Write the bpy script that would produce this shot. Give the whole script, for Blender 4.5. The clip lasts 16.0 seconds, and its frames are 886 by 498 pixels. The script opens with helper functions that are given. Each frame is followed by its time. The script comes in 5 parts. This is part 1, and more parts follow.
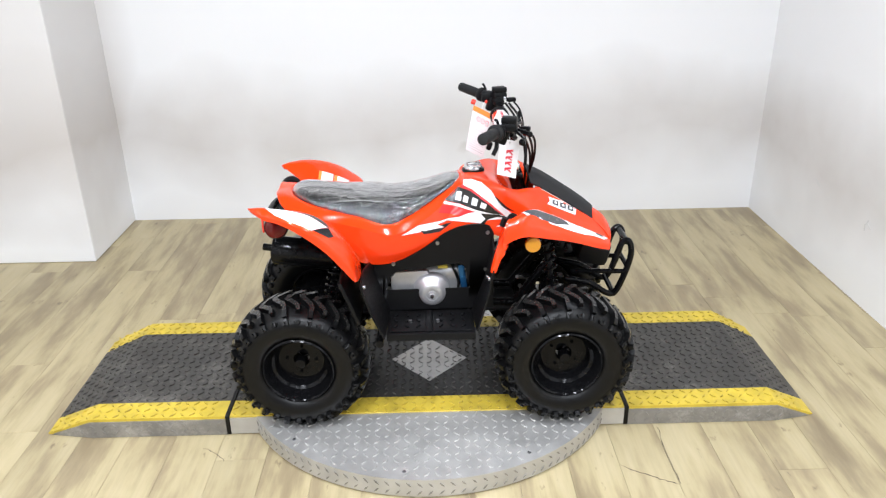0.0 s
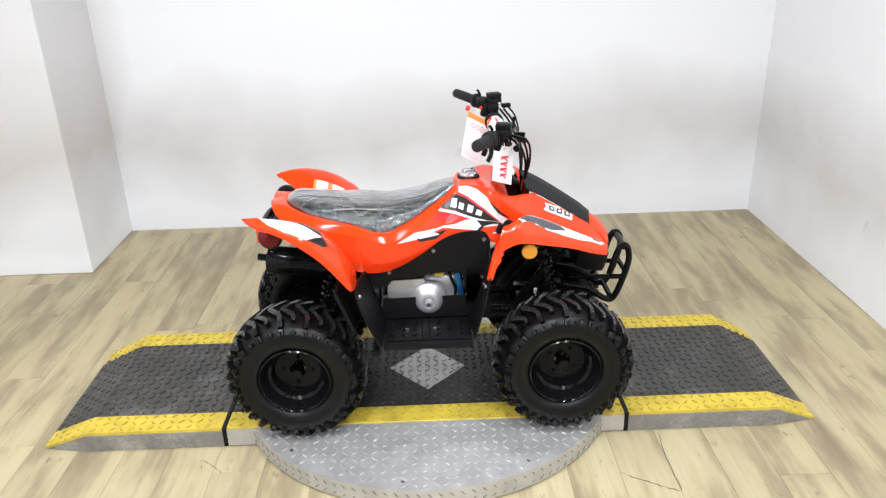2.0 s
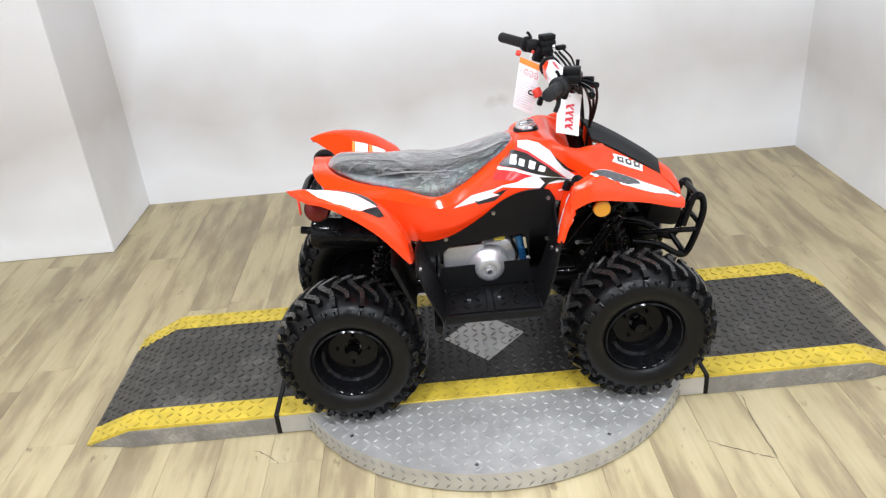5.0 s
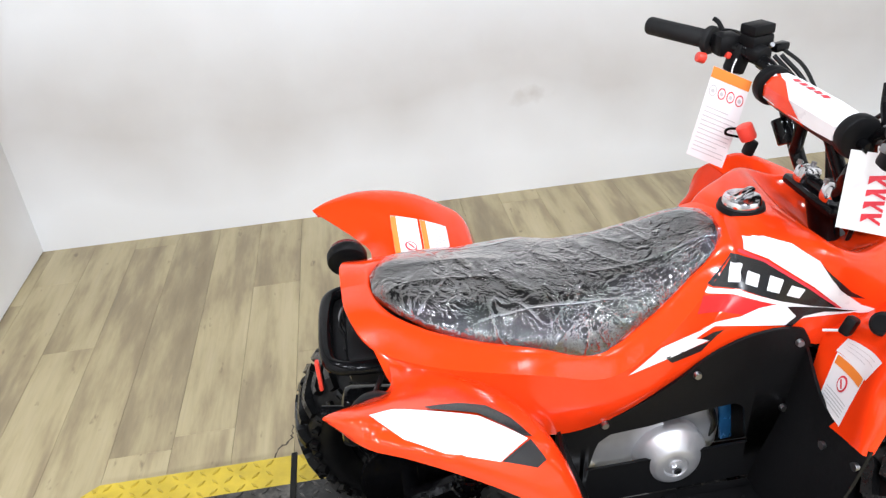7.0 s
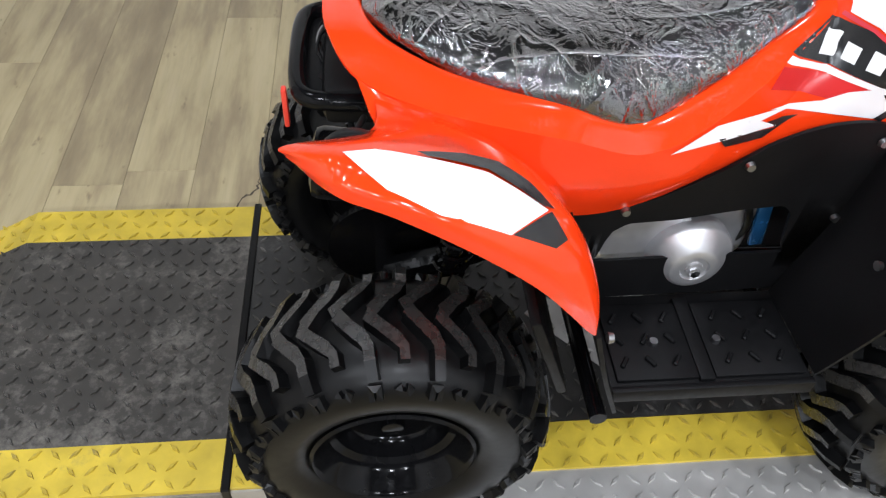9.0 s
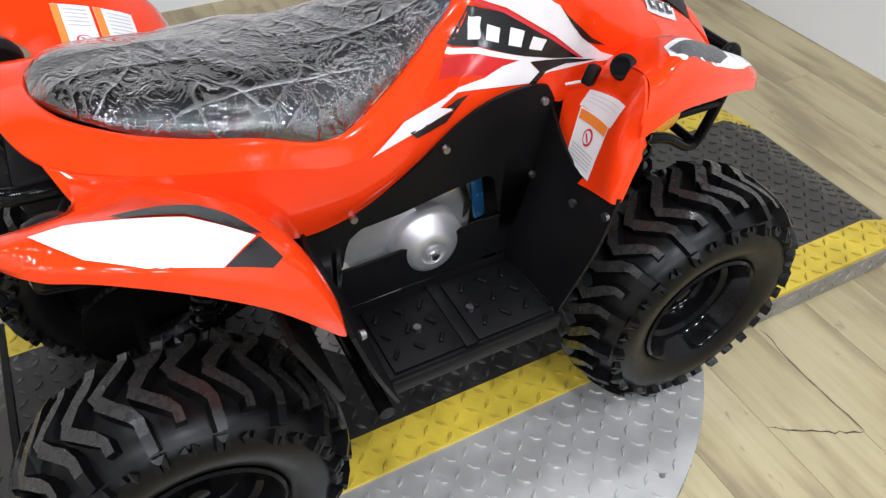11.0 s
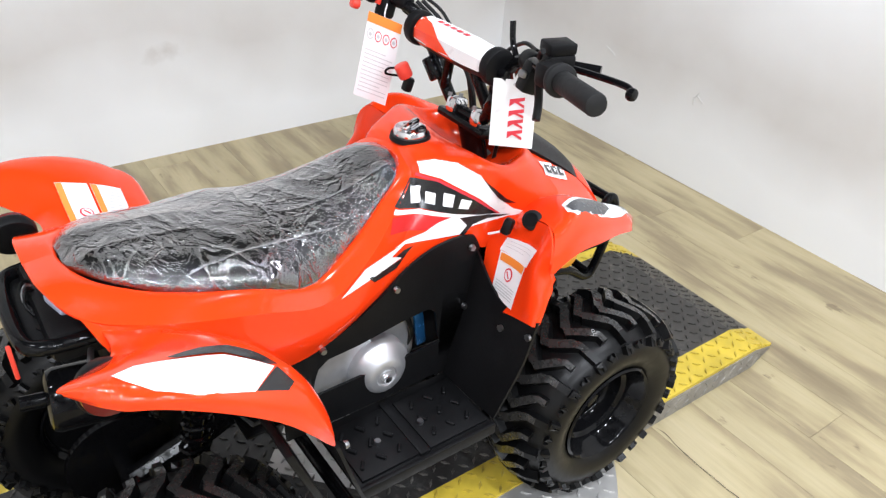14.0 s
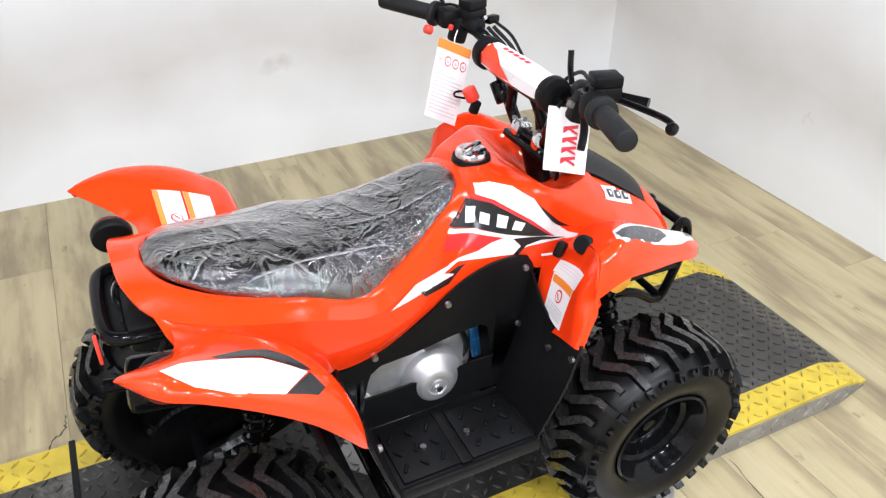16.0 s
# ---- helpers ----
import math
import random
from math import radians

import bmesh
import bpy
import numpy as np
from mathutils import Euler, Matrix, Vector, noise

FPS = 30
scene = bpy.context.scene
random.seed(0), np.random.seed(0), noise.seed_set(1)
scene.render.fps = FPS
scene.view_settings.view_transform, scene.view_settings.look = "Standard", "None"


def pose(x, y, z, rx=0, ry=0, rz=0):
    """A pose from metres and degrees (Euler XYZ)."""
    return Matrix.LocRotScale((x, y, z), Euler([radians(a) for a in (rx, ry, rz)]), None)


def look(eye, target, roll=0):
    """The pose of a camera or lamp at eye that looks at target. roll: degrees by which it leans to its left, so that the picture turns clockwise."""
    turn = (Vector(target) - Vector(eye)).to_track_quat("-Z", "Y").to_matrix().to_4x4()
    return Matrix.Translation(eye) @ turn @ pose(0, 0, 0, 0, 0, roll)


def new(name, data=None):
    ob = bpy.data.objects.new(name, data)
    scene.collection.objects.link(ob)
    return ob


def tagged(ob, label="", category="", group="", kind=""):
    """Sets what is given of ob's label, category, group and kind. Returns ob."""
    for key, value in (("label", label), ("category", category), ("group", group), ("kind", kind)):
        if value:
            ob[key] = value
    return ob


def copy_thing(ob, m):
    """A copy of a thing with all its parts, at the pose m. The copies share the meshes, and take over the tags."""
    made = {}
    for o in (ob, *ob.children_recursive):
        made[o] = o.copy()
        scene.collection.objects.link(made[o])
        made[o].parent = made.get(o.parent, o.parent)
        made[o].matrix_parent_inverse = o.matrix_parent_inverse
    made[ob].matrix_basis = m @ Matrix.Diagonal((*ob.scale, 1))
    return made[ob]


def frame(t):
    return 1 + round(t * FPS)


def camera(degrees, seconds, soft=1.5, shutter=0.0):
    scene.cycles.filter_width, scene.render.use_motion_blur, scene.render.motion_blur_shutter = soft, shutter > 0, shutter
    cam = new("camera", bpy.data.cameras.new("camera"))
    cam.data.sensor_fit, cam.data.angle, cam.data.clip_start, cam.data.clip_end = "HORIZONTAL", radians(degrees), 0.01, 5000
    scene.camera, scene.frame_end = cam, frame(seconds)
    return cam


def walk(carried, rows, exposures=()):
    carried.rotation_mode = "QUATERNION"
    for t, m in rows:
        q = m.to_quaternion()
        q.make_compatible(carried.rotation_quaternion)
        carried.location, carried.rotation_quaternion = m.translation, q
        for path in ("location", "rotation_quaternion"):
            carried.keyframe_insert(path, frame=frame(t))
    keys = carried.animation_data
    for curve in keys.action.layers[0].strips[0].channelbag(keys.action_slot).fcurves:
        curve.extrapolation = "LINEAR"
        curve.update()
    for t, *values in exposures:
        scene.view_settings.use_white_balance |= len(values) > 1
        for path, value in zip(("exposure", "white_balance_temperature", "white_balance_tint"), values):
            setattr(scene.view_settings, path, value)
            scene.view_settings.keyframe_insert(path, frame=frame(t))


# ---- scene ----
cam = camera(60.8, 16.0, soft=1.3)
EXPOSURES = [(0.0, 0.05), (3.0, 0.05), (5.5, -0.05), (7.0, 0.0), (8.0, -0.13), (8.7, -0.32), (10.8, -0.45), (11.5, -0.20), (12.5, -0.06), (14.0, -0.02), (16.0, 0.07)]
PATH = [
    (0, (0.017, -2.234, 1.499), (0.047, -0.402, 0.696), -0.9),
    (0.5, (0.019, -2.232, 1.501), (0.054, -0.399, 0.701), -0.8),
    (1, (0.024, -2.233, 1.501), (0.062, -0.394, 0.714), -1.2),
    (1.5, (0.034, -2.224, 1.497), (0.07, -0.389, 0.702), -1.6),
    (2, (0.032, -2.216, 1.5), (0.06, -0.38, 0.709), -1.7),
    (2.5, (0.015, -2.221, 1.5), (0.044, -0.379, 0.723), -1.9),
    (3, (0.023, -2.225, 1.505), (0.055, -0.385, 0.722), -2.0),
    (3.2, (0.019, -2.217, 1.513), (0.05, -0.384, 0.713), -2.1),
    (5.3, (-0.127, -1.907, 1.433), (-0.151, -0.125, 0.525), -6.3),
    (5.5, (-0.13, -1.767, 1.415), (-0.249, 0.028, 0.541), -7.7),
    (6, (-0.235, -1.45, 1.43), (-0.393, 0.349, 0.572), -7.2),
    (6.5, (-0.393, -1.186, 1.387), (-0.315, 0.556, 0.408), -6.3),
    (7, (-0.396, -0.928, 1.334), (-0.217, 0.783, 0.314), -4.6),
    (7.5, (-0.403, -0.793, 1.329), (-0.289, 0.892, 0.256), -2.6),
    (8, (-0.416, -0.775, 1.267), (-0.24, 0.768, 0.006), -0.2),
    (8.5, (-0.411, -0.782, 1.205), (-0.254, 0.644, -0.189), 0.5),
    (8.7, (-0.409, -0.781, 1.172), (-0.26, 0.569, -0.295), 2.5),
    (10.8, (-0.334, -0.82, 1.156), (0.207, 0.506, -0.24), 2.2),
    (11, (-0.349, -0.846, 1.187), (0.348, 0.421, -0.194), 1.5),
    (11.5, (-0.432, -0.913, 1.269), (0.507, 0.383, 0.069), 0.5),
    (12, (-0.471, -0.954, 1.324), (0.53, 0.381, 0.22), 2.6),
    (12.5, (-0.48, -0.959, 1.336), (0.545, 0.37, 0.249), 3.6),
    (13, (-0.488, -0.959, 1.329), (0.545, 0.364, 0.242), 4.5),
    (13.5, (-0.494, -0.952, 1.326), (0.529, 0.362, 0.218), 5.0),
    (14, (-0.502, -0.954, 1.329), (0.519, 0.364, 0.225), 4.2),
    (14.5, (-0.503, -0.957, 1.34), (0.58, 0.349, 0.279), 2.2),
    (15, (-0.517, -0.966, 1.354), (0.56, 0.337, 0.284), 1.5),
    (15.5, (-0.506, -0.99, 1.359), (0.492, 0.365, 0.278), 0.7),
    (16, (-0.422, -1.036, 1.386), (0.324, 0.449, 0.272), 1.0),
]
walk(cam, [(t, look(eye, target, roll)) for t, eye, target, roll in PATH], EXPOSURES)

# ---- world and lights ----
world = bpy.data.worlds.new("world")
scene.world = world
world.use_nodes = True
world.node_tree.nodes["Background"].inputs[0].default_value = (0.9, 0.93, 1.0, 1)
world.node_tree.nodes["Background"].inputs[1].default_value = 0.3
scene.view_settings.exposure = 0.0


def ceiling_lamp(x, y, watts):
    data = bpy.data.lights.new("ceiling_spot_light", "AREA")
    data.shape, data.size = "DISK", 0.2
    data.energy, data.color = watts, (0.935, 0.99, 1.08)
    ob = new("ceiling_spot_light", data)
    ob.matrix_world = pose(x, y, 2.72)
    return ob


LAMPS = [(-1.35, 0.15, 10), (-0.2, 0.15, 10), (0.95, 0.15, 10), (-1.35, -1.3, 29), (-0.2, -1.5, 31), (0.95, -1.3, 26), (-1.2, -3.0, 42), (-0.2, -3.0, 42), (0.9, -3.0, 42)]
for lx, ly, watts in LAMPS:
    ceiling_lamp(lx, ly, watts)


# ---- materials ----
def mat(name, rgb, rough=0.5, metal=0.0, **kw):
    m = bpy.data.materials.new(name)
    m.use_nodes = True
    b = m.node_tree.nodes["Principled BSDF"]
    b.inputs["Base Color"].default_value = (*rgb, 1)
    b.inputs["Roughness"].default_value = rough
    b.inputs["Metallic"].default_value = metal
    for k, v in kw.items():
        b.inputs[k.replace("_", " ")].default_value = v
    return m


def node(m, kind, **kw):
    n = m.node_tree.nodes.new(kind)
    for k, v in kw.items():
        n.inputs[k.replace("_", " ")].default_value = v
    return n


def link(m, a, b):
    m.node_tree.links.new(a, b)


def bsdf(m):
    return m.node_tree.nodes["Principled BSDF"]


def place(m, scale=(1, 1, 1), rot=(0, 0, 0), space="Object"):
    tc = m.node_tree.nodes.new("ShaderNodeTexCoord")
    mp = m.node_tree.nodes.new("ShaderNodeMapping")
    mp.inputs["Scale"].default_value = scale
    mp.inputs["Rotation"].default_value = rot
    if space == "World":
        geo = m.node_tree.nodes.new("ShaderNodeNewGeometry")
        link(m, geo.outputs["Position"], mp.inputs["Vector"])
    else:
        link(m, tc.outputs[space], mp.inputs["Vector"])
    return mp.outputs["Vector"]


def noise_tex(m, vec, scale, detail=4.0, rough=0.55):
    n = node(m, "ShaderNodeTexNoise", Scale=scale, Detail=detail, Roughness=rough)
    link(m, vec, n.inputs["Vector"])
    return n.outputs["Fac"]


def ramp(m, fac, stops):
    r = m.node_tree.nodes.new("ShaderNodeValToRGB")
    els = r.color_ramp.elements
    while len(els) < len(stops):
        els.new(0.5)
    for e, (p, c) in zip(els, stops):
        e.position = p
        e.color = (*c, 1) if isinstance(c, tuple) else (c, c, c, 1)
    link(m, fac, r.inputs["Fac"])
    return r.outputs["Color"]


def mix(m, fac, a, b, kind="MIX"):
    n = m.node_tree.nodes.new("ShaderNodeMix")
    n.data_type, n.blend_type = "RGBA", kind
    for sock, v in ((n.inputs[0], fac), (n.inputs[6], a), (n.inputs[7], b)):
        if isinstance(v, (int, float)):
            sock.default_value = v
        elif isinstance(v, tuple):
            sock.default_value = (*v, 1)
        else:
            link(m, v, sock)
    return n.outputs[2]


def math_node(m, op, a, b=0.0):
    n = m.node_tree.nodes.new("ShaderNodeMath")
    n.operation = op
    for sock, v in ((n.inputs[0], a), (n.inputs[1], b)):
        if isinstance(v, (int, float)):
            sock.default_value = v
        else:
            link(m, v, sock)
    return n.outputs[0]


def bump(m, height, strength=0.3, distance=0.002):
    n = node(m, "ShaderNodeBump", Strength=strength, Distance=distance)
    link(m, height, n.inputs["Height"])
    link(m, n.outputs["Normal"], bsdf(m).inputs["Normal"])


def worn(name, rgb, rough, metal=0.0, spread=0.12, scale=30.0, relief=0.1, dist=0.001, **kw):
    """A material with mottled tone at two scales and fine relief."""
    m = mat(name, rgb, rough, metal, **kw)
    v = place(m)
    big, small = noise_tex(m, v, scale / 8), noise_tex(m, v, scale, 6)
    lo = tuple(c * (1 - spread) for c in rgb)
    hi = tuple(min(1, c * (1 + spread)) for c in rgb)
    a = ramp(m, big, [(0.3, lo), (0.7, hi)])
    b = ramp(m, small, [(0.3, lo), (0.7, hi)])
    link(m, mix(m, 0.5, a, b), bsdf(m).inputs["Base Color"])
    r = ramp(m, small, [(0.3, max(0.02, rough - 0.06)), (0.7, min(1, rough + 0.08))])
    link(m, r, bsdf(m).inputs["Roughness"])
    bump(m, small, relief, dist)
    return m


def wall_material():
    m = mat("painted_wall", (0.82, 0.82, 0.82), 0.55)
    v = place(m, space="World")
    sep = m.node_tree.nodes.new("ShaderNodeSeparateXYZ")
    link(m, v, sep.inputs[0])
    # soft greyish-brown belt low on the wall, uneven in height and strength
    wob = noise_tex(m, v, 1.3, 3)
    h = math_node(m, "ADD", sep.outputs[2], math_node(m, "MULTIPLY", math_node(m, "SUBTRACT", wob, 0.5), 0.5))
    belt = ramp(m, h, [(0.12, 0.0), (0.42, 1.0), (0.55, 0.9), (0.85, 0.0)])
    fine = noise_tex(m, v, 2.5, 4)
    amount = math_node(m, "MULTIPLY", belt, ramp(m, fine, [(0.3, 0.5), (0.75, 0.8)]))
    # the belt is stronger and reaches higher on the boxed-out corner
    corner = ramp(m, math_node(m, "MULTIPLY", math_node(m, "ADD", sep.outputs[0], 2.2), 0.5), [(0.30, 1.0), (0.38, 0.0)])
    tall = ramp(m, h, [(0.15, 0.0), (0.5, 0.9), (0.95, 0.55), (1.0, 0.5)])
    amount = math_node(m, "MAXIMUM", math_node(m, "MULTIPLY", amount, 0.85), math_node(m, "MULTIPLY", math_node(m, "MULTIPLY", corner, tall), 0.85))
    # rubbed smudge low on the back wall
    sm = m.node_tree.nodes.new("ShaderNodeVectorMath")
    sm.operation = "MULTIPLY_ADD"
    sm.inputs[1].default_value, sm.inputs[2].default_value = (4.2, 0.3, 10.0), (-1.03, -0.5, -3.9)
    link(m, v, sm.inputs[0])
    ln = m.node_tree.nodes.new("ShaderNodeVectorMath")
    ln.operation = "LENGTH"
    link(m, sm.outputs[0], ln.inputs[0])
    rub = math_node(m, "MULTIPLY", ramp(m, ln.outputs["Value"], [(0.0, 0.75), (1.0, 0.0)]), ramp(m, noise_tex(m, v, 9, 4), [(0.35, 0.3), (0.65, 1.0)]))
    amount = math_node(m, "MAXIMUM", amount, rub)
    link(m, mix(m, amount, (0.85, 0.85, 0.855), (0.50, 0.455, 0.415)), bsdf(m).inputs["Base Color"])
    bump(m, noise_tex(m, v, 220, 3), 0.12, 0.001)
    return m


def plank_material():
    m = mat("oak_vinyl_plank", (0.42, 0.33, 0.21), 0.4)
    info = m.node_tree.nodes.new("ShaderNodeObjectInfo")
    tc = m.node_tree.nodes.new("ShaderNodeTexCoord")
    shift = m.node_tree.nodes.new("ShaderNodeVectorMath")
    shift.operation = "ADD"
    geo = m.node_tree.nodes.new("ShaderNodeNewGeometry")
    link(m, geo.outputs["Position"], shift.inputs[0])
    comb = m.node_tree.nodes.new("ShaderNodeCombineXYZ")
    for i in range(3):
        link(m, math_node(m, "MULTIPLY", info.outputs["Random"], (31.0, 17.0, 9.0)[i]), comb.inputs[i])
    link(m, comb.outputs[0], shift.inputs[1])
    mp = m.node_tree.nodes.new("ShaderNodeMapping")
    mp.inputs["Scale"].default_value = (11, 1.9, 1)
    link(m, shift.outputs[0], mp.inputs["Vector"])
    v = mp.outputs["Vector"]
    broad = noise_tex(m, v, 1.0, 5, 0.58)
    mp2 = m.node_tree.nodes.new("ShaderNodeMapping")
    mp2.inputs["Scale"].default_value = (60, 2.2, 1)
    link(m, shift.outputs[0], mp2.inputs["Vector"])
    grain = noise_tex(m, mp2.outputs["Vector"], 1.6, 8, 0.65)
    a = ramp(m, broad, [(0.30, (0.25, 0.196, 0.116)), (0.42, (0.315, 0.252, 0.150)), (0.48, (0.385, 0.314, 0.182)), (0.55, (0.445, 0.370, 0.214)), (0.72, (0.50, 0.422, 0.260))])
    tone = ramp(m, info.outputs["Random"], [(0.0, 0.93), (0.5, 1.0), (1.0, 1.06)])
    c = mix(m, 1.0, a, tone, "MULTIPLY")
    g = ramp(m, grain, [(0.3, 0.72), (0.55, 1.0), (0.8, 1.1)])
    c = mix(m, 0.35, c, mix(m, 1.0, c, g, "MULTIPLY"))
    # scattered knots and rubbed patches
    mp3 = m.node_tree.nodes.new("ShaderNodeMapping")
    mp3.inputs["Scale"].default_value = (26, 11, 1)
    link(m, shift.outputs[0], mp3.inputs["Vector"])
    knot = ramp(m, noise_tex(m, mp3.outputs["Vector"], 1.0, 3, 0.6), [(0.66, 0.0), (0.74, 0.75)])
    link(m, mix(m, knot, c, (0.17, 0.125, 0.075)), bsdf(m).inputs["Base Color"])
    link(m, ramp(m, grain, [(0.3, 0.34), (0.7, 0.5)]), bsdf(m).inputs["Roughness"])
    bump(m, grain, 0.12, 0.001)
    return m


def scuffed(name, base, under, amount, rough, metal_under=0.0):
    """Paint worn through in patches."""
    m = mat(name, base, rough)
    v = place(m, space="World")
    n1, n2 = noise_tex(m, v, 5, 6, 0.7), noise_tex(m, v, 60, 6, 0.7)
    w = math_node(m, "ADD", math_node(m, "MULTIPLY", n1, 0.6), math_node(m, "MULTIPLY", n2, 0.4))
    k = ramp(m, w, [(amount, 0.0), (amount + 0.14, 1.0)])
    dirt = ramp(m, noise_tex(m, v, 14, 5), [(0.3, 0.7), (0.65, 1.0)])
    col = mix(m, 1.0, mix(m, k, base, under), dirt, "MULTIPLY")
    link(m, col, bsdf(m).inputs["Base Color"])
    if metal_under:
        link(m, math_node(m, "MULTIPLY", k, metal_under), bsdf(m).inputs["Metallic"])
    link(m, ramp(m, n2, [(0.3, rough - 0.1), (0.7, rough + 0.12)]), bsdf(m).inputs["Roughness"])
    bump(m, n2, 0.15, 0.001)
    return m


WALL = wall_material()
CEIL = worn("dark_ceiling_paint", (0.05, 0.05, 0.052), 0.8)
GREYWALL = worn("grey_wall_paint", (0.30, 0.30, 0.31), 0.6)
FIXTURE = worn("white_fixture", (0.7, 0.7, 0.7), 0.5)
PLANK = plank_material()
JOINT = mat("dark_joint", (0.29, 0.23, 0.14), 0.8)
STEEL = worn("tread_plate_steel", (0.50, 0.49, 0.475), 0.42, 0.55, 0.2, 14, 0.12)
GREYPLATE = scuffed("worn_grey_plate", (0.046, 0.042, 0.037), (0.20, 0.185, 0.165), 0.50, 0.45, 0.3)
DARKPLATE = scuffed("dark_plate", (0.022, 0.021, 0.020), (0.13, 0.125, 0.12), 0.56, 0.48, 0.3)
YELLOW = scuffed("yellow_safety_paint", (0.66, 0.485, 0.05), (0.42, 0.31, 0.07), 0.60, 0.45)
YELLOWBAR = scuffed("worn_yellow_tread", (0.54, 0.395, 0.045), (0.26, 0.20, 0.06), 0.54, 0.42)
SIDESTEEL = scuffed("dull_side_plate", (0.23, 0.215, 0.19), (0.42, 0.40, 0.365), 0.50, 0.5, 0.5)
RED = worn("glossy_red_plastic", (0.87, 0.047, 0.006), 0.11, 0.0, 0.02, 300, 0.008, 0.0005, Specular_IOR_Level=0.42)
REDDECAL = mat("dark_red_decal", (0.60, 0.02, 0.02), 0.25)
WHITE = worn("white_decal", (0.80, 0.80, 0.81), 0.3, 0, 0.03)
GREYDECAL = worn("grey_decal", (0.075, 0.076, 0.08), 0.22, 0, 0.08, 200, 0.1)
BLACKDECAL = mat("black_decal", (0.012, 0.012, 0.013), 0.22)
BLACK = worn("textured_black_plastic", (0.0048, 0.0048, 0.0053), 0.44, 0, 0.2, 120, 0.25, 0.0008, Specular_IOR_Level=0.15)
GLOSSBLACK = worn("gloss_black_paint", (0.004, 0.004, 0.0045), 0.11, 0, 0.2, 60, 0.02, Specular_IOR_Level=0.15)
MATTHOOD = worn("matt_black_hood", (0.012, 0.012, 0.013), 0.5, 0, 0.15, 200, 0.3, 0.0006, Specular_IOR_Level=0.3)
RUBBER = worn("tyre_rubber", (0.0032, 0.0032, 0.0034), 0.34, 0, 0.3, 60, 0.2, 0.0008, Specular_IOR_Level=0.22)
# tyre rubber made lighter: lamp light on the lug tops put into the colour
TREADTOP = worn("lit_tread_rubber", (0.021, 0.020, 0.019), 0.27, 0, 0.35, 90, 0.25, 0.0008, Specular_IOR_Level=0.7)
BARETREAD = scuffed("bare_worn_tread", (0.050, 0.046, 0.041), (0.26, 0.245, 0.225), 0.52, 0.40, 0.4)
GRIP = worn("grip_rubber", (0.010, 0.010, 0.0105), 0.6, 0, 0.2, 150, 0.3, Specular_IOR_Level=0.25)
ALU = worn("cast_aluminium", (0.56, 0.56, 0.575), 0.40, 0.75, 0.08, 80, 0.15)
CHROME = worn("chrome", (0.75, 0.75, 0.77), 0.1, 1.0, 0.04, 60, 0.02)
ZINC = worn("zinc_bolt", (0.30, 0.30, 0.31), 0.36, 1.0, 0.1, 100, 0.05)
BLUE = worn("blue_anodised", (0.02, 0.12, 0.30), 0.22, 0.6, 0.15, 60)
VINYL = worn("black_seat_vinyl", (0.006, 0.006, 0.0063), 0.42, 0, 0.2, 200, 0.3, 0.0006, Specular_IOR_Level=0.2)
PAPER = worn("white_paper", (0.82, 0.82, 0.83), 0.5, 0, 0.02)
ORANGE = mat("orange_print", (0.85, 0.25, 0.04), 0.45)
INK = mat("grey_ink", (0.55, 0.55, 0.56), 0.5)
PALEBOX = worn("pale_grey_plastic", (0.40, 0.42, 0.52), 0.35, 0, 0.08)
REDINK = mat("red_ink", (0.65, 0.03, 0.05), 0.45)
REDLENS = mat("red_lens", (0.11, 0.003, 0.003), 0.10, 0, Specular_IOR_Level=0.3)
AMBER = mat("amber_lens", (0.75, 0.32, 0.02), 0.15, 0, Coat_Weight=0.5)
REDKNOB = mat("red_knob", (0.72, 0.05, 0.03), 0.35)
YELTAG = mat("yellow_tag", (0.62, 0.5, 0.06), 0.5)


# ---- building helpers ----
from mathutils.bvhtree import BVHTree
from mathutils.kdtree import KDTree


def part(name, bm, material, parent=None, label="", smooth=True, angle=35):
    me = bpy.data.meshes.new(name)
    bmesh.ops.recalc_face_normals(bm, faces=bm.faces)
    bm.to_mesh(me)
    bm.free()
    for mt in (material if isinstance(material, (list, tuple)) else [material]):
        me.materials.append(mt)
    if smooth:
        me.shade_smooth()
        me.set_sharp_from_angle(angle=radians(angle))
    ob = new(name, me)
    if parent is not None:
        ob.parent = parent
    if label:
        ob["label"] = label
    return ob


def box(sx, sy, sz, m=None, bev=0.0, seg=2, bm=None):
    own = bm if bm is not None else bmesh.new()
    vs = bmesh.ops.create_cube(own, size=1.0)["verts"]
    bmesh.ops.scale(own, vec=(sx, sy, sz), verts=vs)
    if bev:
        es = list({e for v in vs for e in v.link_edges})
        r = bmesh.ops.bevel(own, geom=es, offset=bev, segments=seg, affect="EDGES", profile=0.5)
        vs = list({v for f in r["faces"] for v in f.verts} | {v for v in vs if v.is_valid})
        vs = [v for v in own.verts if v.is_valid] if bm is None else connected(vs)
    if m is not None:
        bmesh.ops.transform(own, matrix=m, verts=vs)
    return own


def connected(vs):
    seen, todo = set(vs), list(vs)
    while todo:
        for e in todo.pop().link_edges:
            for w in e.verts:
                if w not in seen:
                    seen.add(w)
                    todo.append(w)
    return list(seen)


